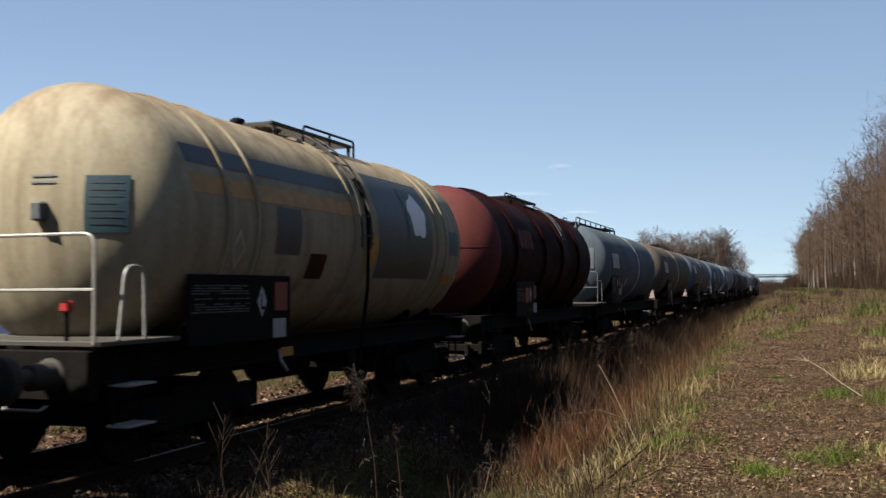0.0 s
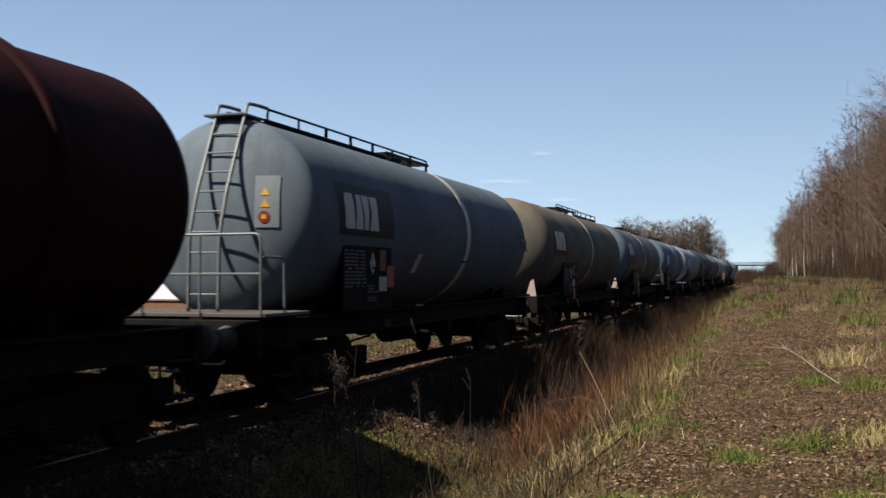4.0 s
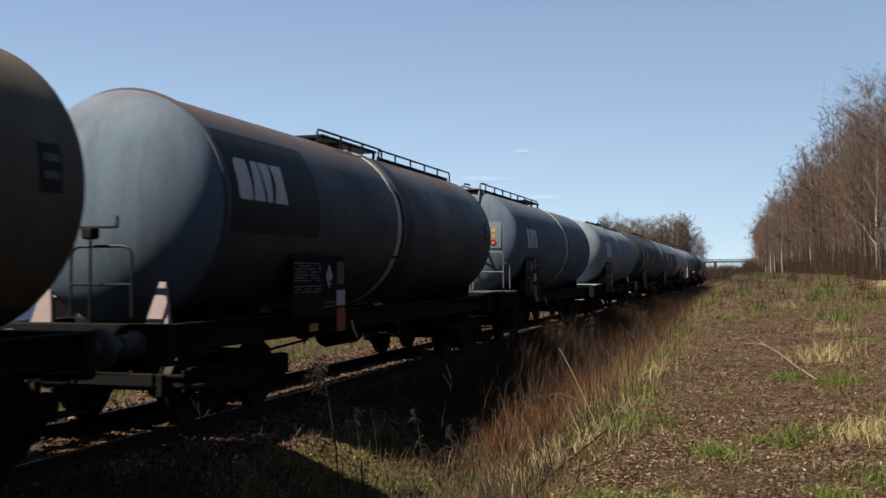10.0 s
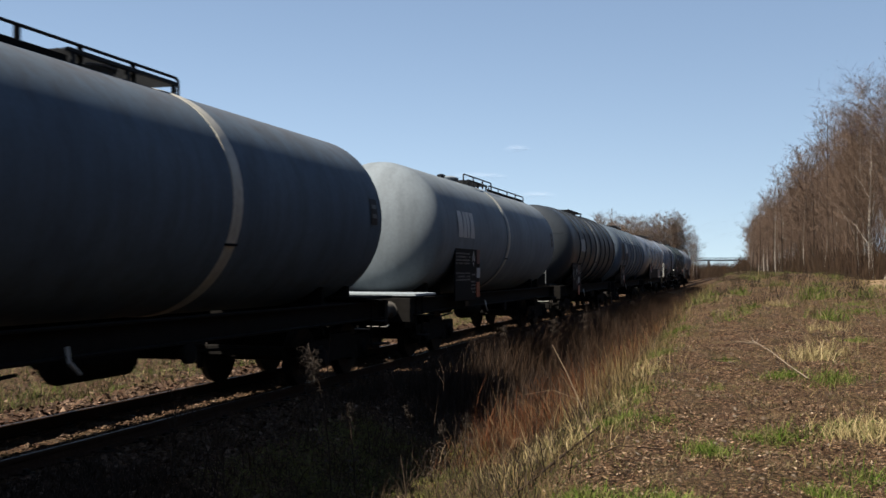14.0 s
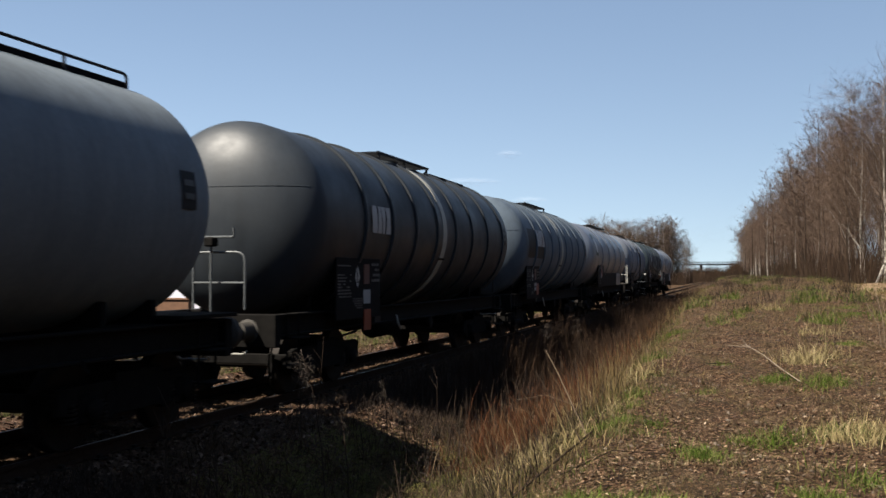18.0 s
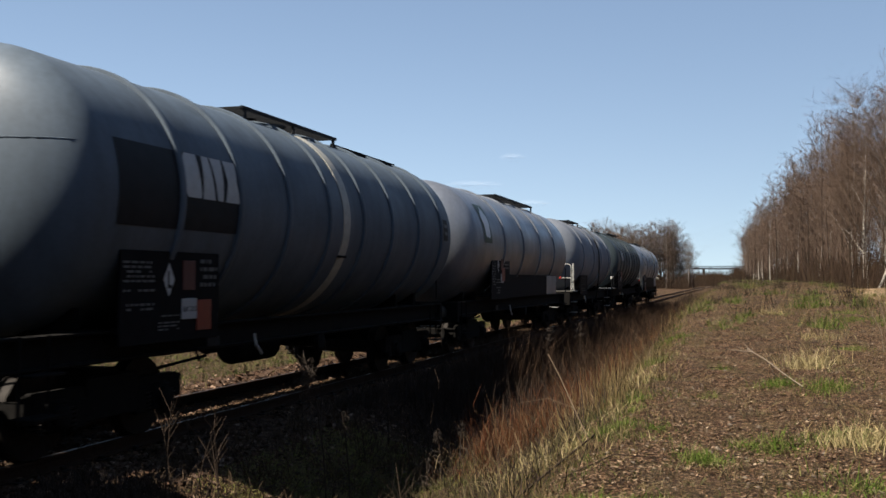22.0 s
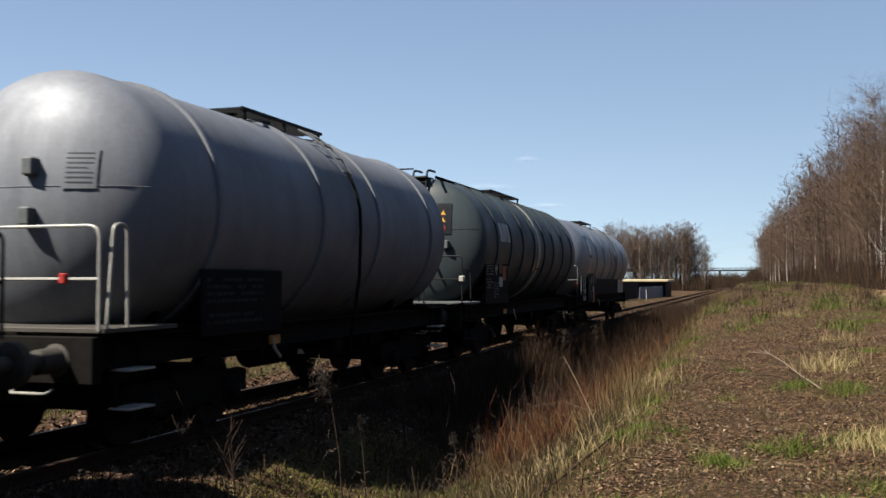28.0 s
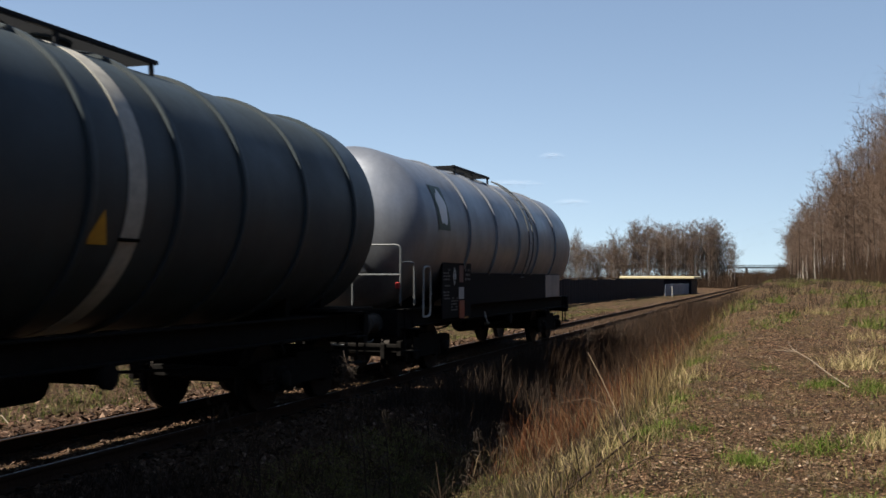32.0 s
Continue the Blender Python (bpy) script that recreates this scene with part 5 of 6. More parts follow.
DITCHLEAF = island_material("red_brown_leaf", [(0.012, 0.006, 0.004), (0.075, 0.037, 0.021), (0.026, 0.013, 0.008), (0.12, 0.07, 0.042), (0.017, 0.010, 0.007), (0.30, 0.20, 0.14)])
LEAF = island_material("dry_leaf_litter", [(0.027, 0.014, 0.007), (0.128, 0.07, 0.037), (0.054, 0.028, 0.014), (0.21, 0.13, 0.075), (0.037, 0.021, 0.011), (0.285, 0.195, 0.12), (0.11, 0.06, 0.033), (0.40, 0.305, 0.21)])
n = 240000
xs, ys = rng.uniform(6.1, 13.5, n), 4 + 60 * rng.random(n) ** 2.0
patchy = np.sin(xs * 2.3 + 1.1 * np.sin(ys * 1.3)) * np.sin(ys * 1.9 + np.sin(xs * 1.7)) + 0.5 * np.sin(xs * 5.1 + ys * 3.3) + rng.normal(0, 0.45, n)
xs, ys = xs[patchy > -0.15], ys[patchy > -0.15]
v, f = litter(len(xs), xs, ys, (0.006, 0.02))
stuff("leaf_litter", v, f, LEAF, "dry leaves, bark flakes and chips on the bank")
n = 16000
xs, ys = rng.uniform(-3.5, 4.0, n), 3 + 60 * rng.random(n) ** 1.7
v, f = litter(n, xs, ys, (0.02, 0.05))
stuff("track_litter", v, f, DITCHLEAF, "brown fallen leaves along the track")
n = 17000
xs, ys = rng.uniform(1.0, 4.2, n), 6 + 16 * rng.random(n) ** 1.3
bare = (xs > 2.3) & (ys < 12.9) & (rng.random(n) > 0.12)
xs, ys = xs[~bare], ys[~bare]
v, f = litter(len(xs), xs, ys, (0.018, 0.045))
stuff("ditch_litter", v, f, DITCHLEAF, "red-brown fallen leaves in the ditch beside the track")
n = 15000
xs, ys = -1.5 - 9.5 * rng.random(n) ** 2.6, 7 + 60 * rng.random(n) ** 1.6
v, f = litter(n, xs, ys, (0.03, 0.075))
stuff("field_litter", v, f, DITCHLEAF, "fallen leaves on the far side of the track")
n = 4000
xs, ys = rng.uniform(6.2, 13.0, n), 4 + 40 * rng.random(n) ** 1.8
v, f = stones(n, xs, ys, (0.01, 0.035), 0.5)
stuff("gravel", v, f, island_material("bank_gravel", [(0.063, 0.045, 0.03), (0.135, 0.105, 0.075), (0.090, 0.063, 0.042), (0.189, 0.155, 0.12)]), "small stones scattered over the bank")

# dry reeds and grasses of the slope
REED = island_material("dry_reddish_reed", [(0.03, 0.010, 0.005), (0.105, 0.034, 0.012), (0.06, 0.021, 0.009), (0.13, 0.046, 0.016), (0.12, 0.07, 0.032)])
STRAW = island_material("pale_straw", [(0.075, 0.05, 0.02), (0.18, 0.13, 0.055), (0.12, 0.084, 0.035), (0.26, 0.195, 0.095)])
GREEN = island_material("fresh_grass", [(0.014, 0.026, 0.003), (0.05, 0.078, 0.009), (0.075, 0.108, 0.013), (0.13, 0.138, 0.032), (0.22, 0.175, 0.09), (0.10, 0.075, 0.04), (0.045, 0.075, 0.009)])
FRESH = island_material("spring_green_grass", [(0.02, 0.036, 0.004), (0.066, 0.11, 0.012), (0.10, 0.155, 0.018), (0.036, 0.064, 0.007), (0.14, 0.175, 0.034), (0.22, 0.19, 0.08), (0.075, 0.12, 0.013), (0.10, 0.08, 0.03)])
PALE = island_material("bleached_straw", [(0.13, 0.095, 0.04), (0.33, 0.26, 0.125), (0.22, 0.165, 0.075), (0.42, 0.34, 0.19), (0.10, 0.11, 0.03)])
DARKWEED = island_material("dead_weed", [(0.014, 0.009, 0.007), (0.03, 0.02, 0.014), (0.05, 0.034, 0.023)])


def grown(name, mat, label, count, box, per, spread, tall, wide, lean, power=1.5):
    """Scattered clumps of blades over a strip of ground."""
    x0, x1, y0, y1 = box
    cx, cy = x0 + (x1 - x0) * rng.random(count), y0 + (y1 - y0) * rng.random(count) ** power
    k = np.repeat(np.arange(count), per)
    s = spread * (0.5 + rng.random(count))[k]
    xs, ys = cx[k] + rng.normal(0, 1, len(k)) * s, cy[k] + rng.normal(0, 1, len(k)) * s
    h = rng.uniform(tall[0], tall[1], count)[k] * rng.uniform(0.5, 1.1, len(k))
    v, f = blades(xs, ys, h, rng.uniform(wide[0], wide[1], len(k)), lean)
    return stuff(name, v, f, mat, label)


grown("reeds", REED, "stand of dry reddish-brown reeds on the ditch slope", 230, (3.9, 5.4, 12.6, 32), 24, 0.17, (0.25, 0.95), (0.004, 0.008), 0.48, 1.3)
grown("thin_reeds", REED, "loose reddish reeds at the edge of the stand", 150, (3.8, 5.5, 12.3, 40), 12, 0.3, (0.3, 0.85), (0.004, 0.008), 0.5, 1.2)
grown("low_reeds", REED, "low rust-coloured dry stalks", 330, (3.6, 5.7, 11.8, 42), 26, 0.22, (0.08, 0.4), (0.004, 0.009), 0.7, 1.3)
grown("fallen_reeds", island_material("fallen_reed", [(0.05, 0.03, 0.017), (0.12, 0.085, 0.045), (0.08, 0.05, 0.027), (0.17, 0.13, 0.075)]), "bent and fallen straw among the reeds", 170, (3.6, 6.2, 7.5, 40), 14, 0.3, (0.2, 0.6), (0.004, 0.008), 1.2, 1.4)
grown("crossed_stalks", island_material("rust_and_straw_stalk", [(0.05, 0.02, 0.009), (0.16, 0.11, 0.055), (0.09, 0.036, 0.014), (0.22, 0.16, 0.09), (0.03, 0.018, 0.011)]), "bent and crossed dry stalks in the reed stand", 260, (3.9, 5.8, 11.5, 33), 6, 0.3, (0.4, 1.05), (0.005, 0.009), 0.9, 1.3)
grown("slope_straw", STRAW, "bleached straw-coloured grass on the slope", 190, (4.9, 6.4, 6, 45), 22, 0.2, (0.1, 0.34), (0.004, 0.009), 0.55)
grown("tall_straw", STRAW, "tall pale dry stalks above the slope", 55, (4.6, 6.3, 11, 40), 16, 0.14, (0.4, 0.85), (0.004, 0.008), 0.2)
grown("slope_grass", island_material("dull_slope_grass", [(0.035, 0.025, 0.010), (0.04, 0.052, 0.009), (0.13, 0.092, 0.038), (0.05, 0.06, 0.011), (0.07, 0.042, 0.018), (0.17, 0.125, 0.055)]), "short olive and dead grass on the slope", 850, (2.8, 6.4, 6, 20), 40, 0.2, (0.04, 0.16), (0.0035, 0.007), 0.6)
grown("verge_grass", GREEN, "green grass along the edge of the bank", 75, (5.7, 6.8, 6, 45), 110, 0.13, (0.06, 0.2), (0.0035, 0.007), 0.8)
grown("slope_weeds", DARKWEED, "dark dead stems tangled on the slope", 420, (3.7, 6.0, 6, 40), 20, 0.22, (0.15, 0.6), (0.004, 0.009), 0.6)
grown("bank_grass", GREEN, "thin green grass scattered on the bank", 95, (6.5, 15, 6.5, 80), 80, 0.15, (0.03, 0.12), (0.0035, 0.007), 1.0)
grown("dry_tufts", STRAW, "dry straw tufts between the green grass", 560, (6.5, 15, 6, 90), 44, 0.14, (0.05, 0.2), (0.003, 0.006), 1.5)
grown("small_tufts", island_material("mixed_small_tuft", [(0.03, 0.022, 0.012), (0.13, 0.10, 0.05), (0.07, 0.075, 0.02), (0.05, 0.035, 0.02), (0.20, 0.16, 0.085)]), "small mixed tufts of dry and green grass", 900, (6.0, 13.5, 6, 60), 22, 0.07, (0.04, 0.16), (0.005, 0.010), 1.0, 1.7)
grown("dead_stems", DARKWEED, "low dark dead stems on the bank", 240, (6.5, 14, 6, 60), 20, 0.2, (0.04, 0.2), (0.004, 0.008), 0.7)
BANKMIX = island_material("mixed_bank_grass", [(0.06, 0.036, 0.018), (0.14, 0.094, 0.046), (0.09, 0.056, 0.027), (0.20, 0.145, 0.08)])
grown("far_grass", BANKMIX, "patchy dry grass along the far bank", 150, (4.4, 14, 26, 190), 44, 0.3, (0.05, 0.3), (0.010, 0.02), 1.2)
grown("far_weeds", DARKWEED, "dark weed patches along the far bank", 130, (4.2, 13, 26, 170), 26, 0.3, (0.08, 0.5), (0.008, 0.016), 0.8)
grown("far_green", GREEN, "green patches along the far bank", 95, (5.6, 15, 20, 120), 130, 0.22, (0.1, 0.45), (0.010, 0.022), 0.8)
grown("track_weeds", island_material("brown_track_weed", [(0.03, 0.019, 0.012), (0.07, 0.046, 0.026), (0.05, 0.032, 0.018), (0.09, 0.06, 0.03)]), "brown dead grass on the shoulder of the track", 700, (1.55, 4.2, 8, 150), 32, 0.25, (0.08, 0.4), (0.006, 0.014), 0.6, 1.4)
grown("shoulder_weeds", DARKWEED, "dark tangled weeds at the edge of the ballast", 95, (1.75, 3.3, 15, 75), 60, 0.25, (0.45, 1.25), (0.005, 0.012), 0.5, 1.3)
grown("tall_bank_weeds", DARKWEED, "taller dry weeds along the far bank", 70, (4.8, 13, 24, 90), 40, 0.26, (0.2, 0.9), (0.007, 0.014), 0.55)
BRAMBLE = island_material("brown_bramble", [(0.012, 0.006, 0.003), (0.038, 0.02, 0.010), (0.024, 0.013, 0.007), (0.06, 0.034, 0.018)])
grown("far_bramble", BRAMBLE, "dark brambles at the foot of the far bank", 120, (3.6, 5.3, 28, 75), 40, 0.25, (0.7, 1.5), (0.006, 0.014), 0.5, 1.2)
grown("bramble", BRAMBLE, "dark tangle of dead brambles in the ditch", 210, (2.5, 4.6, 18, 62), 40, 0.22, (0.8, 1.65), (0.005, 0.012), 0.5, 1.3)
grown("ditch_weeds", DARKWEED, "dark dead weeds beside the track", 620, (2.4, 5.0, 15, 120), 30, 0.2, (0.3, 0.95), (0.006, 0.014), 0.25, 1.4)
grown("field_grass", island_material("field_grass", [(0.035, 0.045, 0.014), (0.11, 0.085, 0.045), (0.06, 0.06, 0.022), (0.15, 0.12, 0.07)]), "short mixed grass on the far side of the track", 900, (-16, -2.9, 4, 130), 40, 0.35, (0.08, 0.3), (0.008, 0.02), 0.5)

grown("field_green", GREEN, "green grass beyond the track", 900, (-8, -2.7, 8, 70), 46, 0.35, (0.06, 0.28), (0.007, 0.016), 0.7)
grown("ditch_green", island_material("dull_moss_grass", [(0.05, 0.048, 0.014), (0.075, 0.068, 0.024), (0.04, 0.045, 0.012), (0.10, 0.085, 0.04)]), "dull green grass and moss on the ditch slope", 420, (3.2, 5.9, 7, 14), 60, 0.2, (0.05, 0.18), (0.004, 0.008), 0.9)

# a trodden sandy strip along the edge of the wood
def path_material():
    m = material("pale_sandy_soil", (0.22, 0.155, 0.095), 0.95, 0, 0.08)
    w = coords(m, world_space=True)
    c = ramp(m, noise_of(m, w, 9, 6, 0.7), [(0.3, (0.05, 0.031, 0.019)), (0.5, (0.115, 0.077, 0.047)), (0.7, (0.18, 0.13, 0.082))])
    join(m, c, m.node_tree.nodes["Principled BSDF"].inputs["Base Color"])
    return m


ps = np.linspace(0, 1, 60)[:, None]
across = np.linspace(-1, 1, 9)[None]
edge = 0.62 + 0.16 * np.sin(ps * 31) + 0.1 * np.sin(ps * 77 + 2)
path_x, path_y = 11.75 + 1.5 * ps + 0.15 * np.sin(ps * 9) + across * edge, 23.5 + 24 * ps + 0 * across
verts = np.stack([path_x, path_y, ground_z(path_x, path_y) + 0.03 * (1 - across ** 4) - 0.008], -1).reshape(-1, 3)
idx = np.arange(60 * 9).reshape(60, 9)
quads = np.stack([idx[:-1, :-1], idx[:-1, 1:], idx[1:, 1:], idx[1:, :-1]], -1).reshape(-1, 4)
me = bpy.data.meshes.new("path")
me.from_pydata(verts.tolist(), [], quads.tolist())
me.shade_smooth()
me.materials.append(path_material())
tagged(new("path", me), "pale sandy footpath along the edge of the wood", "path", kind="structure")

MOSS = island_material("olive_moss", [(0.14, 0.145, 0.032), (0.22, 0.215, 0.055), (0.17, 0.175, 0.042), (0.28, 0.25, 0.09)])
grown("moss", MOSS, "short olive moss and matted grass in the ditch", 1300, (2.4, 4.2, 8.6, 13.0), 60, 0.13, (0.02, 0.08), (0.006, 0.012), 1.2, 1.1)
grown("wood_edge_grass", STRAW, "pale dry grass along the edge of the wood", 130, (11.3, 14.5, 32, 62), 40, 0.4, (0.06, 0.28), (0.010, 0.02), 1.1)

grown("bank_fuzz", island_material("thin_bank_fuzz", [(0.05, 0.055, 0.011), (0.12, 0.09, 0.04), (0.07, 0.046, 0.022), (0.06, 0.075, 0.012), (0.17, 0.13, 0.065), (0.04, 0.025, 0.013)]), "thin short dry and green grass over the bank", 1700, (5.9, 13.5, 6, 60), 42, 0.16, (0.02, 0.08), (0.003, 0.006), 1.1, 1.8)
# extra dark stems that deepen the ditch where it lies in shade
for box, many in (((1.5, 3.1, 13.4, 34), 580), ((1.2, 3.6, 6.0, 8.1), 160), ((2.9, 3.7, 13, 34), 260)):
    grown("ditch_tangle", DARKWEED, "dark matted dead stems added to darken the shaded ditch", many, box, 40, 0.16, (0.06, 0.4), (0.004, 0.009), 0.8, 1.2)

# single tufts that stand out on the bank
for x, y, size, many in ((7.31, 8.37, 0.13, 420), (7.72, 9.1, 0.16, 300), (7.95, 9.14, 0.18, 260), (8.45, 9.6, 0.16, 300), (8.9, 9.3, 0.16, 220), (8.06, 13.07, 0.17, 420), (8.62, 12.6, 0.24, 300), (9.33, 16.92, 0.18, 340), (10.0, 23.48, 0.38, 420), (10.2, 25.5, 0.4, 420), (9.96, 34.1, 0.45, 420), (6.51, 6.68, 0.2, 420), (6.85, 6.7, 0.2, 300), (7.1, 6.55, 0.16, 340), (8.13, 7.11, 0.14, 380), (8.5, 7.7, 0.2, 160), (6.8, 9.94, 0.09, 200), (6.47, 10.19, 0.14, 300), (6.31, 9.8, 0.16, 280), (6.4, 11.6, 0.14, 220), (6.41, 18.88, 0.2, 260), (6.3, 33, 0.3, 300), (9.28, 21.19, 0.2, 260), (8.6, 24.5, 0.25, 200), (7.35, 14.6, 0.1, 90), (7.2, 12.2, 0.08, 60), (6.35, 15.0, 0.15, 200)):
    xs, ys = x + rng.normal(0, size, many), y + rng.normal(0, size, many)
    xs, ys = np.concatenate([xs, x + rng.normal(0, size * 0.5, many)]), np.concatenate([ys, y + rng.normal(0, size * 0.5, many)])
    v, f = blades(xs, ys, rng.uniform(0.03, 0.2, 2 * many) * rng.uniform(0.6, 1.15), rng.uniform(0.003, 0.008, 2 * many), rng.uniform(0.7, 1.2))
    tagged(stuff("grass_tuft", v, f, FRESH, "bright green grass tuft on the bank"), category="grass tuft", group="grass tufts on the bank")
for x, y, size, many, h in ((8.75, 15.2, 0.2, 200, 0.5), (8.5, 9.35, 0.16, 160, 0.3), (8.36, 24.5, 0.2, 140, 0.4), (9.05, 19.0, 0.2, 140, 0.35), (5.6, 12.0, 0.15, 90, 0.5), (6.3, 11.0, 0.12, 80, 0.35), (8.8, 9.2, 0.2, 420, 0.3), (8.46, 14.6, 0.16, 260, 0.42), (8.6, 9.5, 0.16, 200, 0.28), (5.9, 9.2, 0.3, 260, 0.4), (5.5, 10.4, 0.3, 240, 0.45), (6.2, 13.5, 0.25, 200, 0.5)):
    xs, ys = x + rng.normal(0, size, many), y + rng.normal(0, size, many)
    v, f = blades(xs, ys, rng.uniform(0.4, 1.0, many) * h, rng.uniform(0.005, 0.010, many), 0.8, 0.45)
    tagged(stuff("straw_tuft", v, f, PALE, "collapsed tuft of pale dry grass"), category="grass tuft", group="straw tufts on the bank")


n = 2600
xs, ys = rng.uniform(6.0, 13, n), 5 + 45 * rng.random(n) ** 1.7
v, f = blades(xs, ys, rng.uniform(0.08, 0.35, n), rng.uniform(0.005, 0.010, n), 6.0, 0.1, 0.02)
stuff("fallen_straw", v, f, STRAW, "loose dry straw lying on the bank")


# ---- trees ----
def bark_material():
    m = material("birch_bark", (0.5, 0.47, 0.42), 0.8, 0, 0.3)
    b = m.node_tree.nodes["Principled BSDF"]
    n = noise_of(m, coords(m, (1.5, 1.5, 9)), 2.5, 5, 0.7)
    c = ramp(m, n, [(0.38, (0.014, 0.010, 0.008)), (0.47, (0.07, 0.058, 0.047)), (0.6, (0.30, 0.27, 0.235))])
    join(m, c, b.inputs["Base Color"])
    return m


MAT["birch"] = bark_material()
MAT["bark"] = plain("brown_bark", (0.036, 0.026, 0.019), 0.9, 0, 9, 0.4, 0.4)
DARKTWIG = island_material("brown_twigs", [(0.065, 0.041, 0.028), (0.115, 0.077, 0.055), (0.085, 0.055, 0.039), (0.15, 0.107, 0.08)])
# paler and greyer: distance haze is mixed into the far trees' twig colour
TWIG = island_material("hazy_bare_twigs", [(0.075, 0.052, 0.038), (0.125, 0.088, 0.066), (0.10, 0.07, 0.052), (0.16, 0.12, 0.095)])


def tree_meshes(seed, height, birch, thick=0.011, dense=1.0, twigs=TWIG, spread=1.0):
    """Trunk with limbs, and a crown of bare twigs."""
    rnd = random.Random(seed)
    trunk, branches, verts, faces = Shape(), Shape(), [], []
    sway = [(rnd.uniform(-0.05, 0.05), rnd.uniform(-0.05, 0.05)) for _ in range(4)]

    def axis(u):
        x = sum(a * math.sin(u * (i + 1) * 1.6) for i, (a, b) in enumerate(sway)) * height * 0.25
        y = sum(b * math.sin(u * (i + 1) * 1.3 + 0.4) - b * math.sin(0.4) for i, (a, b) in enumerate(sway)) * height * 0.25
        return Vector((x, y, u * height))

    r0 = height * 0.0085
    trunk.tube([axis(i / 12) for i in range(13)], r0, 8, r0 * 0.12)

    def twig(p, d, l, w):
        side = d.cross(Vector((rnd.uniform(-1, 1), rnd.uniform(-1, 1), rnd.uniform(-1, 1)))).normalized() * w
        k = len(verts)
        mid = p + d * l * 0.55
        tip = p + d * l + Vector((0, 0, -0.12 * l if birch else 0.08 * l))
        verts.extend([p + side, p - side, mid + side * 0.7, mid - side * 0.7, tip])
        faces.extend([(k, k + 1, k + 3, k + 2), (k + 2, k + 3, k + 4)])

    limbs = int(height * 4.6)
    for i in range(limbs):
        u = (0.2 if birch else 0.06) + (0.78 if birch else 0.92) * (i + rnd.random()) / limbs
        p = axis(u)
        a = rnd.uniform(0, 6.283)
        reach = height * (0.19 * math.sin(math.pi * min(1, 0.12 + 0.8 * u)) + 0.05) * rnd.uniform(0.5, 1.25) * spread
        rise = rnd.uniform(0.6, 1.9) / spread
        d = Vector((math.cos(a), math.sin(a), rise)).normalized()
        pts = [p]
        for k in range(4):
            d = (d + Vector((rnd.uniform(-0.2, 0.2), rnd.uniform(-0.2, 0.2), rnd.uniform(-0.05, 0.25) - (0.25 if birch and k > 1 else 0)))).normalized()
            pts.append(pts[-1] + d * reach / 4)
        (trunk if birch and i % 6 == 0 else branches).tube(pts, r0 * (0.26 * (1 - u) + 0.07), 4, r0 * 0.03)
        for j in range(int((16 + 18 * math.sin(math.pi * u)) * dense)):
            s = 3.98 - 3.7 * rnd.random() ** 1.35
            b = int(s)
            q = pts[b].lerp(pts[b + 1], s - b)
            e = (d + Vector((rnd.uniform(-1, 1), rnd.uniform(-1, 1), rnd.uniform(-0.6, 0.9)))).normalized()
            l = reach * rnd.uniform(0.18, 0.5)
            twig(q, e, l, thick)
            for _ in range(5):
                g = (e + Vector((rnd.uniform(-1, 1), rnd.uniform(-1, 1), rnd.uniform(-0.9, 0.6)))).normalized()
                twig(q + e * l * rnd.uniform(0.2, 0.9), g, l * rnd.uniform(0.3, 0.8), thick * 0.7)
    k = len(verts)
    verts.extend(branches.v)
    faces.extend(tuple(i + k for i in q) for q in branches.f)
    tm = trunk.mesh("trunk")
    tm.materials.append(MAT["birch" if birch else "bark"])
    cm = bpy.data.meshes.new("crown")
    cm.from_pydata([tuple(p) for p in verts], [], faces)
    cm.materials.append(twigs)
    return tm, cm


TREES = []
for seed, height, birch, thick in ((1, 12.2, True, 0.005), (2, 11.5, False, 0.005), (3, 13.0, True, 0.005), (4, 11.0, False, 0.005), (5, 13.0, True, 0.02), (6, 12.0, False, 0.02), (7, 14.0, True, 0.02), (8, 13.0, True, 0.013), (9, 12.0, False, 0.014), (10, 14.0, False, 0.013)):
    tm, cm = tree_meshes(seed, height, birch, thick, 0.8 if thick < 0.01 else 0.27, TWIG if thick == 0.02 else DARKTWIG, 1.3 if seed == 1 else 1.1)
    t = tagged(new("birch_tree" if birch else "bare_tree"), "leafless birch with white bark and drooping twigs" if birch else "leafless brown tree with dense thin twigs", "tree", "trees along the railway")
    part("trunk", tm, None, t)
    part("crown", cm, None, t)
    TREES.append(t)

rnd = random.Random(8)
LEAN = {0: -0.19, 10: -0.42, 11: -0.1, 12: -0.23, 13: -0.2}
spots = [(14.0, 47.0, 0, 0.82), (15.4, 50.0, 1, 0.84), (17.0, 53.0, 2, 0.84), (13.6, 58.0, 3, 0.85), (-8.0, 236, 4, 1.1), (-14, 233, 5, 1.1), (-20, 238, 6, 1.0), (15.5, 95, 7, 1.0), (17, 118, 8, 1.0), (14.6, 140, 9, 1.0), (13.5, 46.5, 2, 0.55), (14.6, 46.0, 2, 0.74), (13.9, 112, 7, 0.72), (14.2, 90, 7, 0.7)]
for i in range(170):
    y = 50 + 300 * (i / 170) ** 1.3 + rnd.uniform(-2, 2)
    x = rnd.choice((13.6, 14.8, 16, 18, 21, 25, 30)) + rnd.uniform(-0.8, 1.2) - min(3.2, max(0, y - 100) * 0.028)
    kind = rnd.choice((0, 1, 2, 2, 3, 3)) if y < 80 else rnd.choice((7, 8, 8, 9, 9)) if y < 200 else rnd.choice((4, 5, 5, 5, 6))
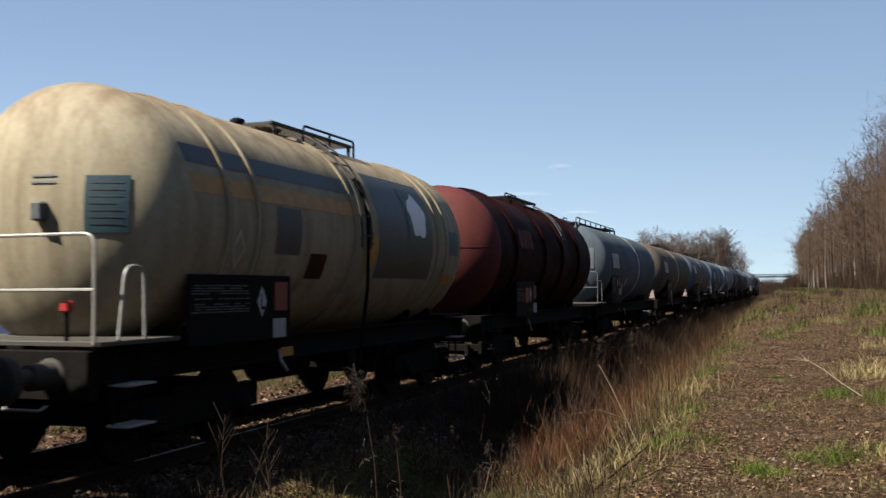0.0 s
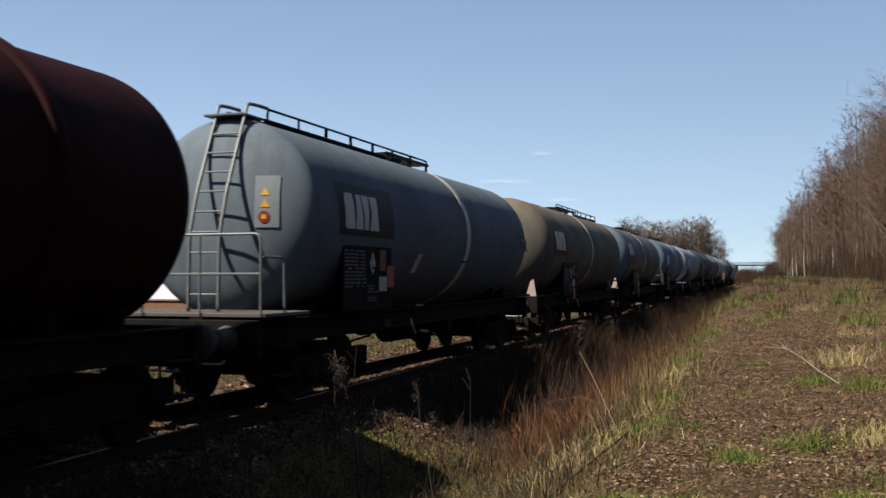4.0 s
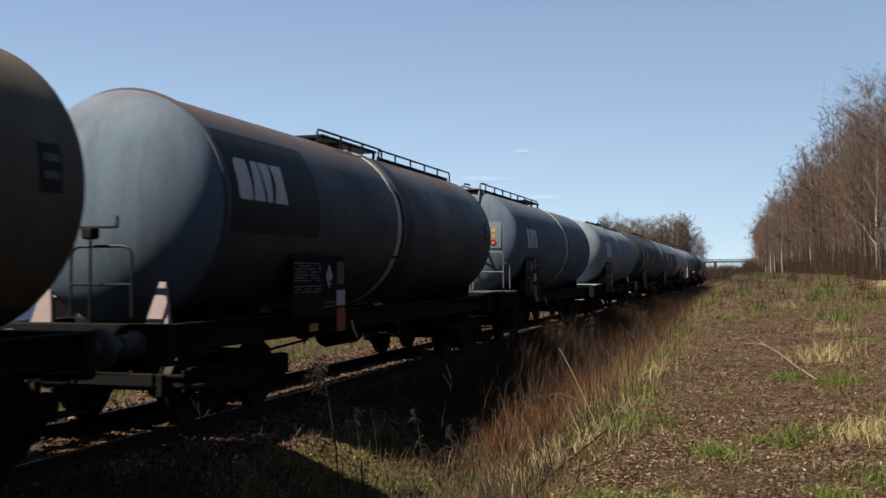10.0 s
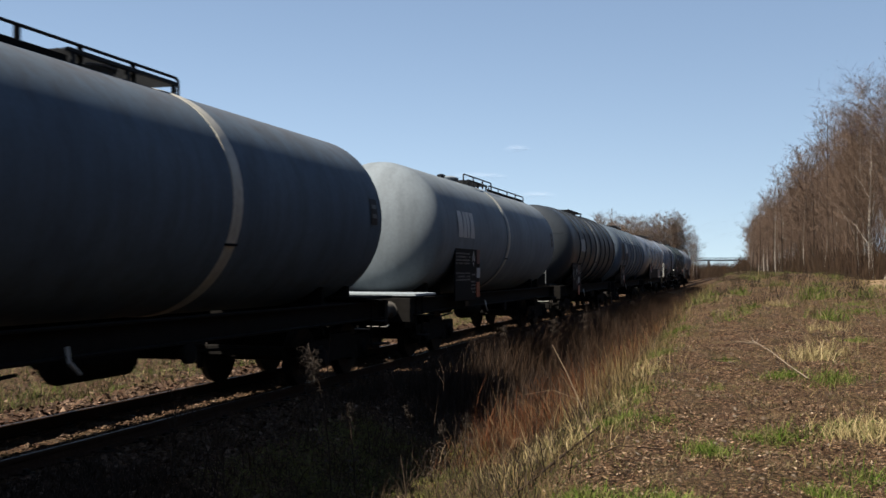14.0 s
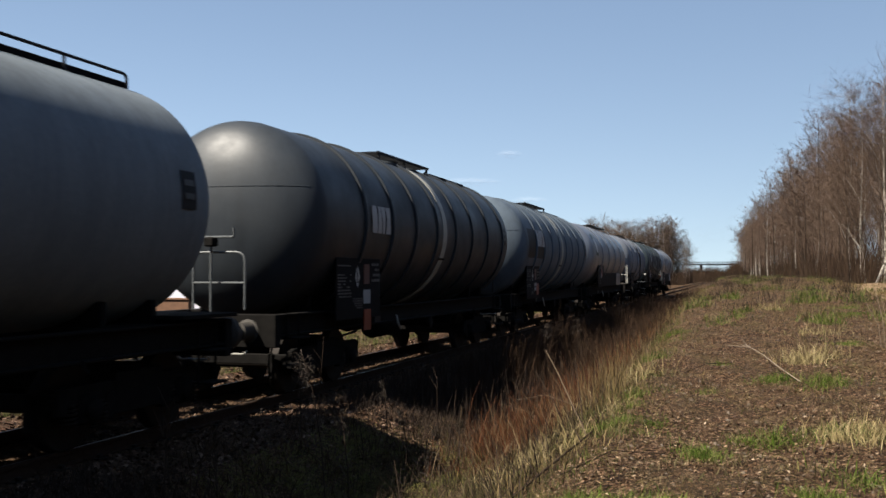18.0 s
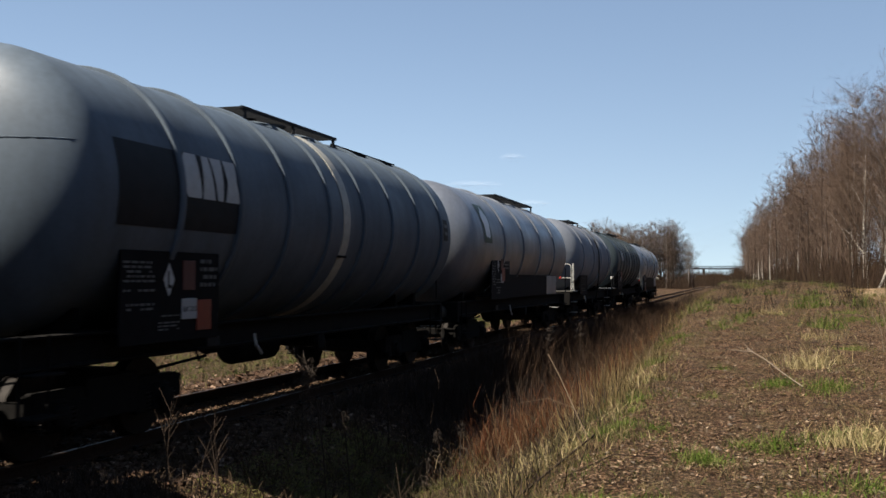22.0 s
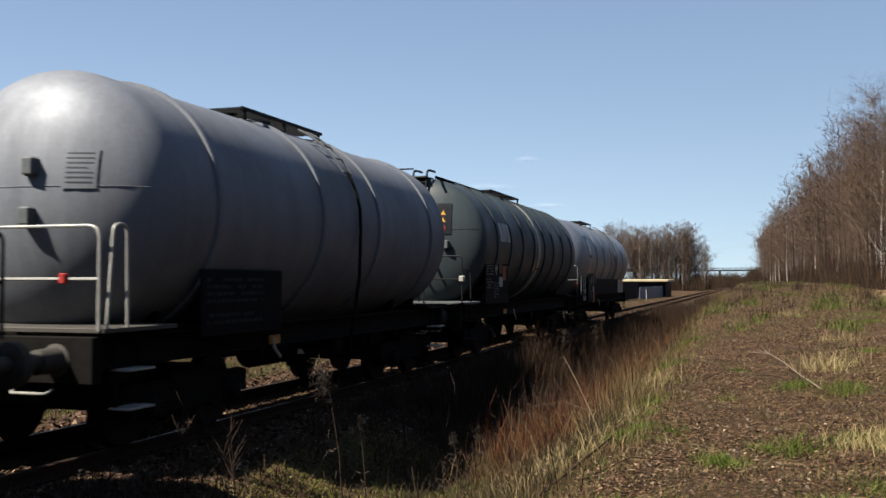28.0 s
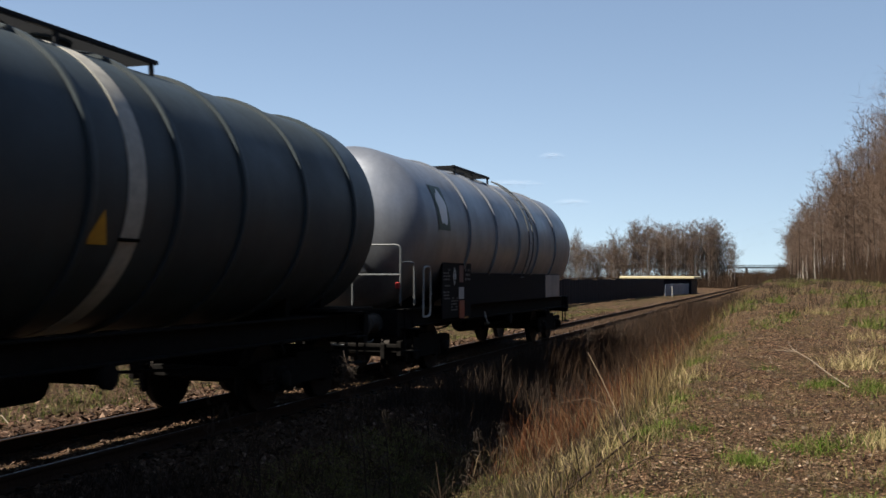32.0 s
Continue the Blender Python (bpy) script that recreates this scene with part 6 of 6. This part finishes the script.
    spots.append((x, y, kind, rnd.uniform(0.72, 1.08) * (0.86 if y < 62 else 1.0 if y < 130 else 1.1)))
for i in range(110):
    x = -3.8 - 52 * (i / 110) + rnd.uniform(-1, 1)
    spots.append((x, 234 + rnd.uniform(-5, 8), rnd.choice((4, 4, 5, 6)), rnd.uniform(0.72, 1.12) * (1.12 if x > -28 else 0.88) * (0.7 if x > -6.5 else 1.0)))
for k, (x, y, kind, size) in enumerate(spots):
    z = float(ground_z(x, y)) - 0.1
    m = Matrix.Translation((x, y, z)) @ Euler((rnd.uniform(-0.05, 0.05), LEAN.get(k, 0) + rnd.uniform(-0.05, 0.05), rnd.uniform(0, 6.283))).to_matrix().to_4x4()
    if k < len(TREES):
        TREES[k].matrix_basis = m
        c = TREES[k]
    else:
        c = copy_thing(TREES[kind], m)
    c.scale = (size, size, size)

# the wood behind: one mass of lighter trees
wood_v, wood_f, count = [], [], 0
low = []
for seed, birch in ((21, False), (22, True), (23, False)):
    tm, cm = tree_meshes(seed, 12.0, birch, 0.075, 0.065)
    for me in (tm, cm):
        co = np.empty(len(me.vertices) * 3)
        me.vertices.foreach_get("co", co)
        low.append((co.reshape(-1, 3), [tuple(q.vertices) for q in me.polygons]))
    low[-2:] = [(np.concatenate([low[-2][0], low[-1][0]]), low[-2][1] + [tuple(i + len(low[-2][0]) for i in q) for q in low[-1][1]])]
    bpy.data.meshes.remove(tm)
    bpy.data.meshes.remove(cm)
for i in range(330):
    x, y = rnd.uniform(-95, -9), rnd.uniform(240, 300)
    if i >= 80:
        # unseen trees added along the bank, past and behind the camera, blocking skylight
        y = rnd.uniform(-70, 44)
        x = rnd.uniform(15.5, 34) + max(0, y - 20) * 0.1
    a, size = rnd.uniform(0, 6.283), rnd.uniform(0.75, 1.15) * (1.1 if x > -30 else 0.85)
    co, faces = low[i % 3]
    c, q = math.cos(a) * size, math.sin(a) * size
    moved = np.stack([co[:, 0] * c - co[:, 1] * q + x, co[:, 0] * q + co[:, 1] * c + y, co[:, 2] * size + float(ground_z(x, y)) - 0.1], -1)
    wood_v.append(moved)
    wood_f += [tuple(k + count for k in f) for f in faces]
    count += len(co)
stuff("far_wood", np.concatenate(wood_v), wood_f, TWIG, "bare brown wood in the distance, and unseen trees that block sky light")

# scrub below the trees: thin stems as one mass
n = 40000
# the last 9000 stems are out of view, added to close off sky light
xs = np.concatenate([rng.uniform(12.6, 32, n), rng.uniform(-85, -2.8, n // 2), rng.uniform(-14, 16, 13000), rng.uniform(14.5, 34, 9000)])
ys = np.concatenate([46 + 280 * rng.random(n) ** 1.4, rng.uniform(222, 262, n // 2), rng.uniform(285, 420, 13000), rng.uniform(-70, 20, 9000)])
tall = np.concatenate([rng.uniform(0.5, 1.0, n) * rng.uniform(0.6, 4.6, n), rng.uniform(0.8, 4.5, n // 2), rng.uniform(2.0, 7.6, 13000) * rng.uniform(0.6, 1, 13000), rng.uniform(0.8, 5.0, 9000)])
v, f = blades(xs, ys, tall, 0.012 + 0.0002 * np.abs(ys), 0.35)
stuff("scrub", v, f, island_material("bare_scrub", [(0.02, 0.012, 0.008), (0.042, 0.024, 0.014), (0.03, 0.018, 0.011), (0.06, 0.037, 0.021)]), "bare brown scrub below the trees, part of it unseen to block sky light")

# ---- far things ----
MAT["panel"] = plain("dark_blue_sheet_fence", (0.008, 0.009, 0.014), 0.6, 0, 3, 0.4)
MAT["pale"] = plain("pale_blue_sheet", (0.12, 0.145, 0.18), 0.6, 0, 2, 0.15, 0.05)
MAT["fascia"] = plain("yellow_ochre_roof", (0.42, 0.36, 0.22), 0.7, 0, 2, 0.2, 0.05)
MAT["brick"] = plain("brown_brick", (0.13, 0.065, 0.035), 0.85, 0, 6, 0.3)
MAT["render"] = plain("whitewashed_wall", (0.62, 0.62, 0.70), 0.8, 0, 3, 0.12, 0.05)
MAT["concrete"] = plain("grey_concrete", (0.10, 0.10, 0.10), 0.85, 0, 3, 0.25)
fence = tagged(new("sheet_fence"), "long dark sheet-metal fence beside the railway", "fence")
a, b = Vector((-10.5, 55, -0.4)), Vector((-6.4, 122, -0.4))
n = 28
for i in range(n):
    p, q = a.lerp(b, i / n), a.lerp(b, (i + 1) / n)
    ang = math.degrees(math.atan2(-(q - p).x, (q - p).y))
    top, n2 = 2.1 + 0.06 * math.sin(i * 2.3), 18
    v = []
    for face in (0.03, -0.03):
        for j in range(n2 + 1):
            bend = 0.03 if j % 4 in (1, 2) else 0.0
            yy = 0.04 + ((q - p).length - 0.08) * j / n2
            v += [(face + bend, yy, 0.05), (face + bend, yy, top)]
    h = 2 * (n2 + 1)
    f = [(2 * j, 2 * j + 2, 2 * j + 3, 2 * j + 1) for j in range(n2)] + [(h + 2 * j, h + 2 * j + 1, h + 2 * j + 3, h + 2 * j + 2) for j in range(n2)]
    f += [(2 * j + 1, 2 * j + 3, h + 2 * j + 3, h + 2 * j + 1) for j in range(n2)] + [(2 * j, h + 2 * j, h + 2 * j + 2, 2 * j + 2) for j in range(n2)] + [(0, 1, h + 1, h), (h - 2, 2 * h - 2, 2 * h - 1, h - 1)]
    s = Shape().add(v, f)
    part("fence_panel", s, "panel", fence, at=Matrix.Translation(p) @ pose(0, 0, 0, 0, 0, ang))
    part("fence_post", Shape().box(-0.05, 0.05, -0.05, 0.05, -0.3, 2.2), "panel", fence, at=Matrix.Translation(p))
shed = tagged(new("low_shed"), "low dark shed with a yellow flat roof", "shed")
part("wall", Shape().box(-14, -4.6, 140, 150, -0.6, 1.7, 0.05), "panel", shed)
part("roof", Shape().box(-14.6, -4.1, 139.3, 150.7, 1.72, 2.1, 0.08), "fascia", shed, "yellow-ochre flat roof edge")
screen = tagged(new("pale_screen"), "pale blue sheet-metal screen beside the track", "screen")
a, b = Vector((-6.3, 123, -0.45)), Vector((-4.9, 141, -0.45))
for i in range(6):
    p, q = a.lerp(b, i / 6), a.lerp(b, (i + 1) / 6)
    ang = math.degrees(math.atan2(-(q - p).x, (q - p).y))
    part("screen_panel", Shape().box(-0.03, 0.03, 0.02, 2.98, 0, 1.5 + 0.05 * (i % 2), 0.01), "pale", screen, at=Matrix.Translation(p) @ pose(0, 0, 0, 0, 0, ang))
marker = tagged(new("marker_post"), "short white marker post beside the track", "post")
part("post", Shape().box(-4.65, -4.55, 114.95, 115.05, -0.5, 0.75, 0.02), "tube_white", marker)
part("cap", Shape().box(-4.68, -4.52, 114.92, 115.08, 0.75, 0.82, 0.02), "tube_white", marker)
for x, y, h in ((-13.6, 162, 6.3), (-6.6, 170, 5.6)):
    lamp = tagged(new("lamp_mast"), "slim grey lamp mast with a small head", "lamp mast", "lamp masts by the shed")
    part("mast", Shape().tube([(x, y, -0.5), (x, y, h)], 0.06, 8, 0.035), "tube", lamp)
    part("lamp_head", Shape().box(x - 0.05, x + 0.45, y - 0.1, y + 0.1, h - 0.03, h + 0.09, 0.03), "tube", lamp)
bridge = tagged(new("road_bridge"), "distant flat road bridge with railings", "bridge")
part("deck", Shape().box(-70, 60, 430, 438, 6.1, 6.6, 0.05), "panel", bridge)
s = Shape()
for y in (430.2, 437.8):
    s.box(-70, 60, y - 0.06, y + 0.06, 7.35, 7.5, 0.01)
    s.box(-70, 60, y - 0.04, y + 0.04, 6.9, 6.98, 0.01)
    for i in range(66):
        s.box(-70 + i * 2 - 0.05, -70 + i * 2 + 0.05, y - 0.05, y + 0.05, 6.4, 7.4, 0.01)
part("parapet_rail", s, "tube_dark", bridge)
for x in (-22, -7, 9, 24):
    part("pier", Shape().box(x - 0.5, x + 0.5, 431, 437, -1, 6.15, 0.1), "concrete", bridge)
hall = tagged(new("yard_building"), "pale whitewashed gabled building beyond the track", "building")
hall.matrix_basis = pose(-19.6, 32.0, 0, 0, 0, -117)
s = Shape().add([(0, -10, -0.7), (13, -10, -0.7), (13, 0, -0.7), (0, 0, -0.7), (0, -10, 3.2), (13, -10, 3.2), (13, 0, 3.2), (0, 0, 3.2), (6.5, -10, 5.8), (6.5, 0, 5.8)],
                [(3, 2, 6, 9, 7), (1, 0, 4, 8, 5), (0, 3, 7, 4), (2, 1, 5, 6), (0, 1, 2, 3), (7, 9, 8, 4), (9, 6, 5, 8)])
part("gable_wall", s, "render", hall)
for x0, x1 in ((-0.4, 6.5), (13.4, 6.5)):
    s = Shape().add([(x0, -10.4, 3.1), (x1, -10.4, 5.84), (x1, 0.4, 5.84), (x0, 0.4, 3.1), (x0, -10.4, 3.24), (x1, -10.4, 5.98), (x1, 0.4, 5.98), (x0, 0.4, 3.24)],
                    [(0, 1, 2, 3), (4, 7, 6, 5), (0, 4, 5, 1), (1, 5, 6, 2), (2, 6, 7, 3), (3, 7, 4, 0)])
    part("roof", s, "concrete", hall)
part("door", Shape().box(4.5, 7.5, 0.0, 0.06, -0.6, 2.2, 0.02), "pale", hall)
yard = tagged(new("brick_wall"), "low brown brick yard wall beside the railway", "wall")
part("wall", Shape().box(-19.5, -12.2, 32.0, 32.35, -0.7, 0.92, 0.03), "brick", yard)
part("coping", Shape().box(-19.5, -12.15, 31.95, 32.4, 0.92, 1.0, 0.02), "brick", yard)
store = tagged(new("white_hall"), "long white-painted hall behind the brick wall", "building")
part("wall", Shape().box(-46, -19.5, 46.0, 58.0, -0.7, 4.4, 0.05), "render", store)
part("roof", Shape().box(-46.4, -19.1, 45.6, 58.4, 4.41, 4.7, 0.06), "concrete", store)


# wisps of cloud, far off
def cloud_material():
    m = material("thin_cloud", (0.8, 0.8, 0.82), 1.0, 0, 0)
    nt, b = m.node_tree, m.node_tree.nodes["Principled BSDF"]
    g = nt.nodes.new("ShaderNodeTexGradient")
    g.gradient_type = "SPHERICAL"
    join(m, coords(m), g.inputs["Vector"])
    n = noise_of(m, coords(m, (1.2, 1, 3.0)), 2.2, 6, 0.7)
    k = nt.nodes.new("ShaderNodeMath")
    k.operation = "MULTIPLY"
    join(m, g.outputs["Fac"], k.inputs[0])
    join(m, ramp(m, n, [(0.42, (0, 0, 0)), (0.85, (0.34, 0.34, 0.34))]), k.inputs[1])
    join(m, k.outputs[0], b.inputs["Alpha"])
    return m


MAT["cloud"] = cloud_material()
for az, el, wide, high in ((12.96, 7.22, 46.0, 16.0), (15.31, 5.6, 106.0, 16.0), (11.79, 4.48, 64.0, 14.0)):
    a, h = math.radians(az), math.radians(el)
    v, f = [], []
    for i in range(9):
        for j in range(5):
            u, q = i / 4 - 1, j / 2 - 1
            v.append((u, 0.25 * (u * u + q * q), q))
    f = [(5 * i + j, 5 * i + 5 + j, 5 * i + 6 + j, 5 * i + 1 + j) for i in range(8) for j in range(4)]
    me = bpy.data.meshes.new("cloud")
    me.from_pydata(v, [], f)
    me.materials.append(MAT["cloud"])
    c = tagged(new("cloud", me), "faint white wisp of cloud", "cloud", "wisps of cloud", kind="stuff")
    c.matrix_basis = pose(7.6 - 3000 * math.sin(a), 3000 * math.cos(a), 3000 * math.tan(h), 0, 0, az) @ Matrix.Diagonal((wide, 60, high, 1))
# power lines across the far gap
lines = tagged(new("power_lines"), "thin power lines sagging across the sky", "power lines")
for i in range(6):
    z0, dx = 23 + 4 * (i // 2), 6 * (i % 2)
    pts = [(-60 + 120 * k / 20 + dx, 825 - 675 * k / 20, z0 - 3 * math.sin(math.pi * k / 20)) for k in range(21)]
    part("cable", Shape().tube(pts, 0.016, 4), "tube", lines)
for x, far, top in ((-57, 825, 33), (63, 150, 33)):
    s = Shape()
    for dx, dy in ((-3, -3), (3, -3), (3, 3), (-3, 3)):
        s.tube([(x + dx, far + dy, -1), (x + dx * 0.15, far + dy * 0.15, top)], 0.2, 4)
    for k in range(12):
        z, w = top * k / 12, 3 - 2.5 * k / 12
        s.tube([(x - w, far - w, z), (x + w - 0.2, far - w, z + top / 12)], 0.1, 4)
        s.tube([(x + w, far + w, z), (x - w + 0.2, far + w, z + top / 12)], 0.1, 4)
    part("pylon", s, "tube", lines, "lattice mast")

# ---- single stalks, sticks and weeds near the camera ----
MAT["stick"] = plain("bleached_stick", (0.17, 0.13, 0.092), 0.85, 0, 20, 0.3)
MAT["reed_stem"] = plain("tan_reed_stem", (0.11, 0.075, 0.045), 0.85, 0, 20, 0.3)
MAT["weed"] = plain("dark_dry_stem", (0.036, 0.025, 0.018), 0.9, 0, 20, 0.3)


def on_ground(x, y, up=0.0):
    return Vector((x, y, float(ground_z(x, y)) + up))


branch = tagged(new("fallen_branch"), "bleached fallen branch lying on the bank", "branch")
p0, p1 = on_ground(7.72, 15.6, 0.24), on_ground(8.35, 12.7, 0.03)
part("stem", Shape().tube([p0, p0.lerp(p1, 0.35) + Vector((0.02, 0, 0.01)), p0.lerp(p1, 0.7), p1], 0.005, 6, 0.009), "stick", branch)
for dx, dy, dz in ((-0.25, 0.3, 0.06), (-0.12, 0.5, 0.1), (-0.3, 0.1, 0.02), (0.02, 0.5, 0.06), (-0.35, 0.35, 0.0)):
    p = p0.lerp(p1, 0.1)
    part("side_twig", Shape().tube([p, p + Vector((dx, dy, dz))], 0.005, 5, 0.002), "stick", branch)
reed = tagged(new("leaning_reed"), "single pale reed stalk leaning over the slope", "reed")
g = on_ground(6.21, 9.45, -0.02)
part("stalk", Shape().tube([g, g + Vector((-0.16, 0.12, 0.28)), g + Vector((-0.36, 0.35, 0.6)), g + Vector((-0.56, 0.7, 0.82))], 0.006, 6, 0.003), "reed_stem", reed)
part("leaf", Shape().tube([g + Vector((-0.2, 0.15, 0.33)), g + Vector((-0.45, 0.1, 0.42)), g + Vector((-0.75, 0.05, 0.36))], 0.004, 5, 0.0015), "reed_stem", reed)
stick = tagged(new("broken_branch"), "dark broken branch propped on the slope", "branch")
p0, p1 = on_ground(5.75, 7.8, 0.04), on_ground(6.26, 9.32, 0.1)
part("stem", Shape().tube([p0, p0.lerp(p1, 0.3) + Vector((0.03, 0, 0.03)), p0.lerp(p1, 0.65), p1], 0.014, 7, 0.009), "weed", stick)
for u, dx, dy, dz in ((0.35, -0.18, 0.16, 0.14), (0.6, 0.12, 0.2, 0.1), (0.85, -0.1, 0.12, 0.12)):
    q = p0.lerp(p1, u)
    part("side_twig", Shape().tube([q, q + Vector((dx, dy, dz))], 0.007, 5, 0.003), "weed", stick)
for dx, dy, h in ((0.0, 0.0, 1.0), (0.06, 0.05, 0.85), (-0.05, 0.08, 0.7), (0.1, -0.04, 0.6)):
    dry = tagged(new("straw_stalk"), "tall pale straw stalk standing on the bank", "stalk", "straw stalks on the bank")
    g = on_ground(9.85 + dx, 16.6 + dy, -0.02)
    part("stem", Shape().tube([g, g + Vector((-0.04, 0, h * 0.5)), g + Vector((-0.16 + dx, 0.03, h))], 0.006, 5, 0.003), "stick", dry)
twigs = (((6.9, 13.6), (7.5, 14.6), 0.05), ((6.2, 7.9), (7.0, 8.3), 0.05), ((7.6, 14.0), (8.0, 13.6), 0.06), ((8.9, 17.5), (9.7, 17.2), 0.05), ((5.3, 8.2), (6.1, 10.3), 0.12))
for (ax, ay), (bx, by), up in twigs:
    t = tagged(new("dry_twig"), "thin dry twig lying in the grass", "twig", "twigs on the ground")
    part("stem", Shape().tube([on_ground(ax, ay, 0.02), on_ground((ax + bx) / 2, (ay + by) / 2, up), on_ground(bx, by, up * 0.7)], 0.007, 5, 0.004), "weed", t)


def weed_stalk(x, y, h, lean, turn, side=4):
    """A dead upright weed with short side shoots."""
    t = tagged(new("dead_weed"), "dry brown weed stalk standing in the grass", "weed", "weeds beside the track")
    g = on_ground(x, y, -0.03)
    d = Vector((math.cos(turn) * lean, math.sin(turn) * lean, 1)).normalized()
    part("stalk", Shape().tube([g, g + d * h * 0.5, g + d * h + Vector((math.cos(turn), math.sin(turn), 0)) * lean * h * 0.2], 0.008, 5, 0.003), "weed", t)
    r = random.Random(int(x * 100 + y * 10))
    for i in range(side):
        q = g + d * h * r.uniform(0.35, 0.95)
        a = r.uniform(0, 6.283)
        part("shoot", Shape().tube([q, q + Vector((math.cos(a) * 0.12, math.sin(a) * 0.12, 0.16)) * r.uniform(0.6, 1.5)], 0.004, 4, 0.002), "weed", t)
    return t


for x, y, h, lean, turn, side in ((1.95, 12.5, 1.2, 0.06, 1, 5), (2.15, 11.5, 0.9, 0.15, 2, 4), (1.2, 9.8, 0.6, 0.3, 0.5, 6), (1.35, 10.1, 0.55, 0.35, 2.4, 6), (1.0, 10.3, 0.6, 0.2, 3.4, 5), (3.0, 11.6, 0.7, 0.12, 4, 4), (3.5, 12.6, 0.8, 0.15, 1.2, 4), (3.3, 13.8, 0.9, 0.1, 5, 4), (4.3, 9.4, 0.7, 0.4, 2.2, 3), (4.7, 8.6, 0.6, 0.5, 0.3, 3), (6.0, 10.5, 0.9, 0.55, 1.9, 1), (5.7, 11.2, 0.8, 0.6, 2.6, 1), (9.0, 15.6, 0.7, 0.1, 1, 2), (3.0, 16.2, 1.0, 0.1, 2, 5), (2.6, 17.5, 1.1, 0.1, 4, 5)):
    weed_stalk(x, y, h, lean, turn, side)

MAT["plume"] = plain("withered_seed_head", (0.05, 0.036, 0.026), 0.9, 0, 30, 0.4)


def seed_weed(x, y, h, dx, dy, sprays):
    """A tall withered weed: a bent stem with a drooping, ragged seed head."""
    t = tagged(new("withered_weed"), "tall withered weed with a drooping brown seed head", "weed", "withered weeds in the ditch")
    g = on_ground(x, y, -0.03)
    top = g + Vector((dx, dy, h))
    part("stem", Shape().tube([g, g + Vector((dx * 0.15, dy * 0.2, h * 0.35)), g + Vector((dx * 0.55, dy * 0.6, h * 0.75)), top], 0.009, 6, 0.004), "weed", t)
    r = random.Random(int(x * 100 + y * 37))
    head = Shape()
    for i in range(sprays):
        q = top - Vector((dx * 0.3, dy * 0.3, h * 0.28)) * r.random()
        a = r.uniform(0, 6.283)
        reach = h * r.uniform(0.04, 0.11)
        e = q + Vector((math.cos(a) * reach, math.sin(a) * reach, r.uniform(-0.3, 0.5) * reach))
        head.tube([q, q.lerp(e, 0.6) + Vector((0, 0, 0.25 * reach)), e], 0.003, 4, 0.0015)
        for k in range(9):
            c = q.lerp(e, r.uniform(0.35, 1.05)) + Vector((r.gauss(0, 0.014), r.gauss(0, 0.014), r.gauss(0, 0.014)))
            z = r.uniform(0.006, 0.014)
            head.add([c + Vector((z, 0, 0)), c + Vector((-z, z * 0.6, 0)), c + Vector((0, -z, z * 0.4)), c + Vector((0, 0, -z * 1.8))], [(0, 1, 2), (0, 3, 1), (1, 3, 2), (2, 3, 0)])
    tagged(part("seed_head", head, "plume", t), "ragged brown seed head", kind="stuff")
    leaves = Shape()
    for i in range(5):
        q = g.lerp(top, r.uniform(0.2, 0.65))
        a = r.uniform(0, 6.283)
        leaves.tube([q, q + Vector((math.cos(a) * 0.08, math.sin(a) * 0.08, 0.02)), q + Vector((math.cos(a) * 0.13, math.sin(a) * 0.13, -0.06))], 0.006, 4, 0.002)
    part("withered_leaves", leaves, "plume", t)


for x, y, h, dx, dy, sprays in ((3.24, 9.83, 1.58, -0.3, 0.05, 44), (3.45, 10.0, 1.0, -0.15, 0.1, 14), (3.5, 11.9, 0.75, -0.12, 0.0, 14), (3.9, 12.0, 0.65, -0.1, 0.1, 12), (4.05, 12.3, 0.72, 0.02, 0.1, 12), (3.95, 11.2, 0.42, 0.04, 0.0, 7), (2.95, 12.6, 0.9, -0.1, 0.1, 12), (3.0, 19.5, 1.2, -0.2, 0.1, 16), (3.3, 22.0, 1.3, 0.1, 0.1, 16), (3.6, 25.5, 1.4, -0.1, 0.2, 18)):
    seed_weed(x, y, h, dx, dy, sprays)
for x, y, h, lean, turn, side in ((2.42, 7.95, 0.95, 0.05, 1, 7), (2.52, 8.3, 0.85, 0.22, 0.4, 8), (2.62, 8.6, 0.6, 0.25, 2.6, 7), (2.3, 8.25, 0.7, 0.15, 3.2, 7), (2.75, 8.15, 0.5, 0.4, 5.5, 5), (2.5, 8.8, 0.7, 0.1, 4.4, 7)):
    weed_stalk(x, y, h, lean, turn, side)
bow = tagged(new("bent_root"), "pale bent root arching out of the ground", "root")
g = on_ground(-3.6, 11.6)
part("stem", Shape().tube([g + Vector((-0.5, 0.2, -0.02)), g + Vector((-0.3, 0.1, 0.2)), g + Vector((0, 0, 0.22)), g + Vector((0.3, -0.1, 0.06)), g + Vector((0.6, -0.1, 0.0))], 0.012, 6, 0.008), "stick", bow)

# track pieces last
for i in range(300):
    part("sleeper", SLEEPER, "sleeper", track, at=pose(0, -6 + i * 0.63, 0))
for i in range(75):
    for x in (-0.7535, 0.7535):
        part("fastener", FASTENER, "wheel", track, at=pose(x, 0.9 + i * 0.63, 0))


def motions():
    """The train rolls towards the camera's side and its wheels turn."""
    half = [i * 0.5 for i in range(65)]
    for wagon, front in WAGON_OBJECTS:
        walk(wagon, [(t, pose(0, front - rolled(t), 0)) for t in half])
    tenth = [i * 0.1 for i in range(321)]
    turns = [(t, math.degrees(rolled(t) / WHEEL_R)) for t in tenth]
    for axle, y in AXLES:
        walk(axle, [(t, pose(0, y, WHEEL_R, a)) for t, a in turns])


motions()
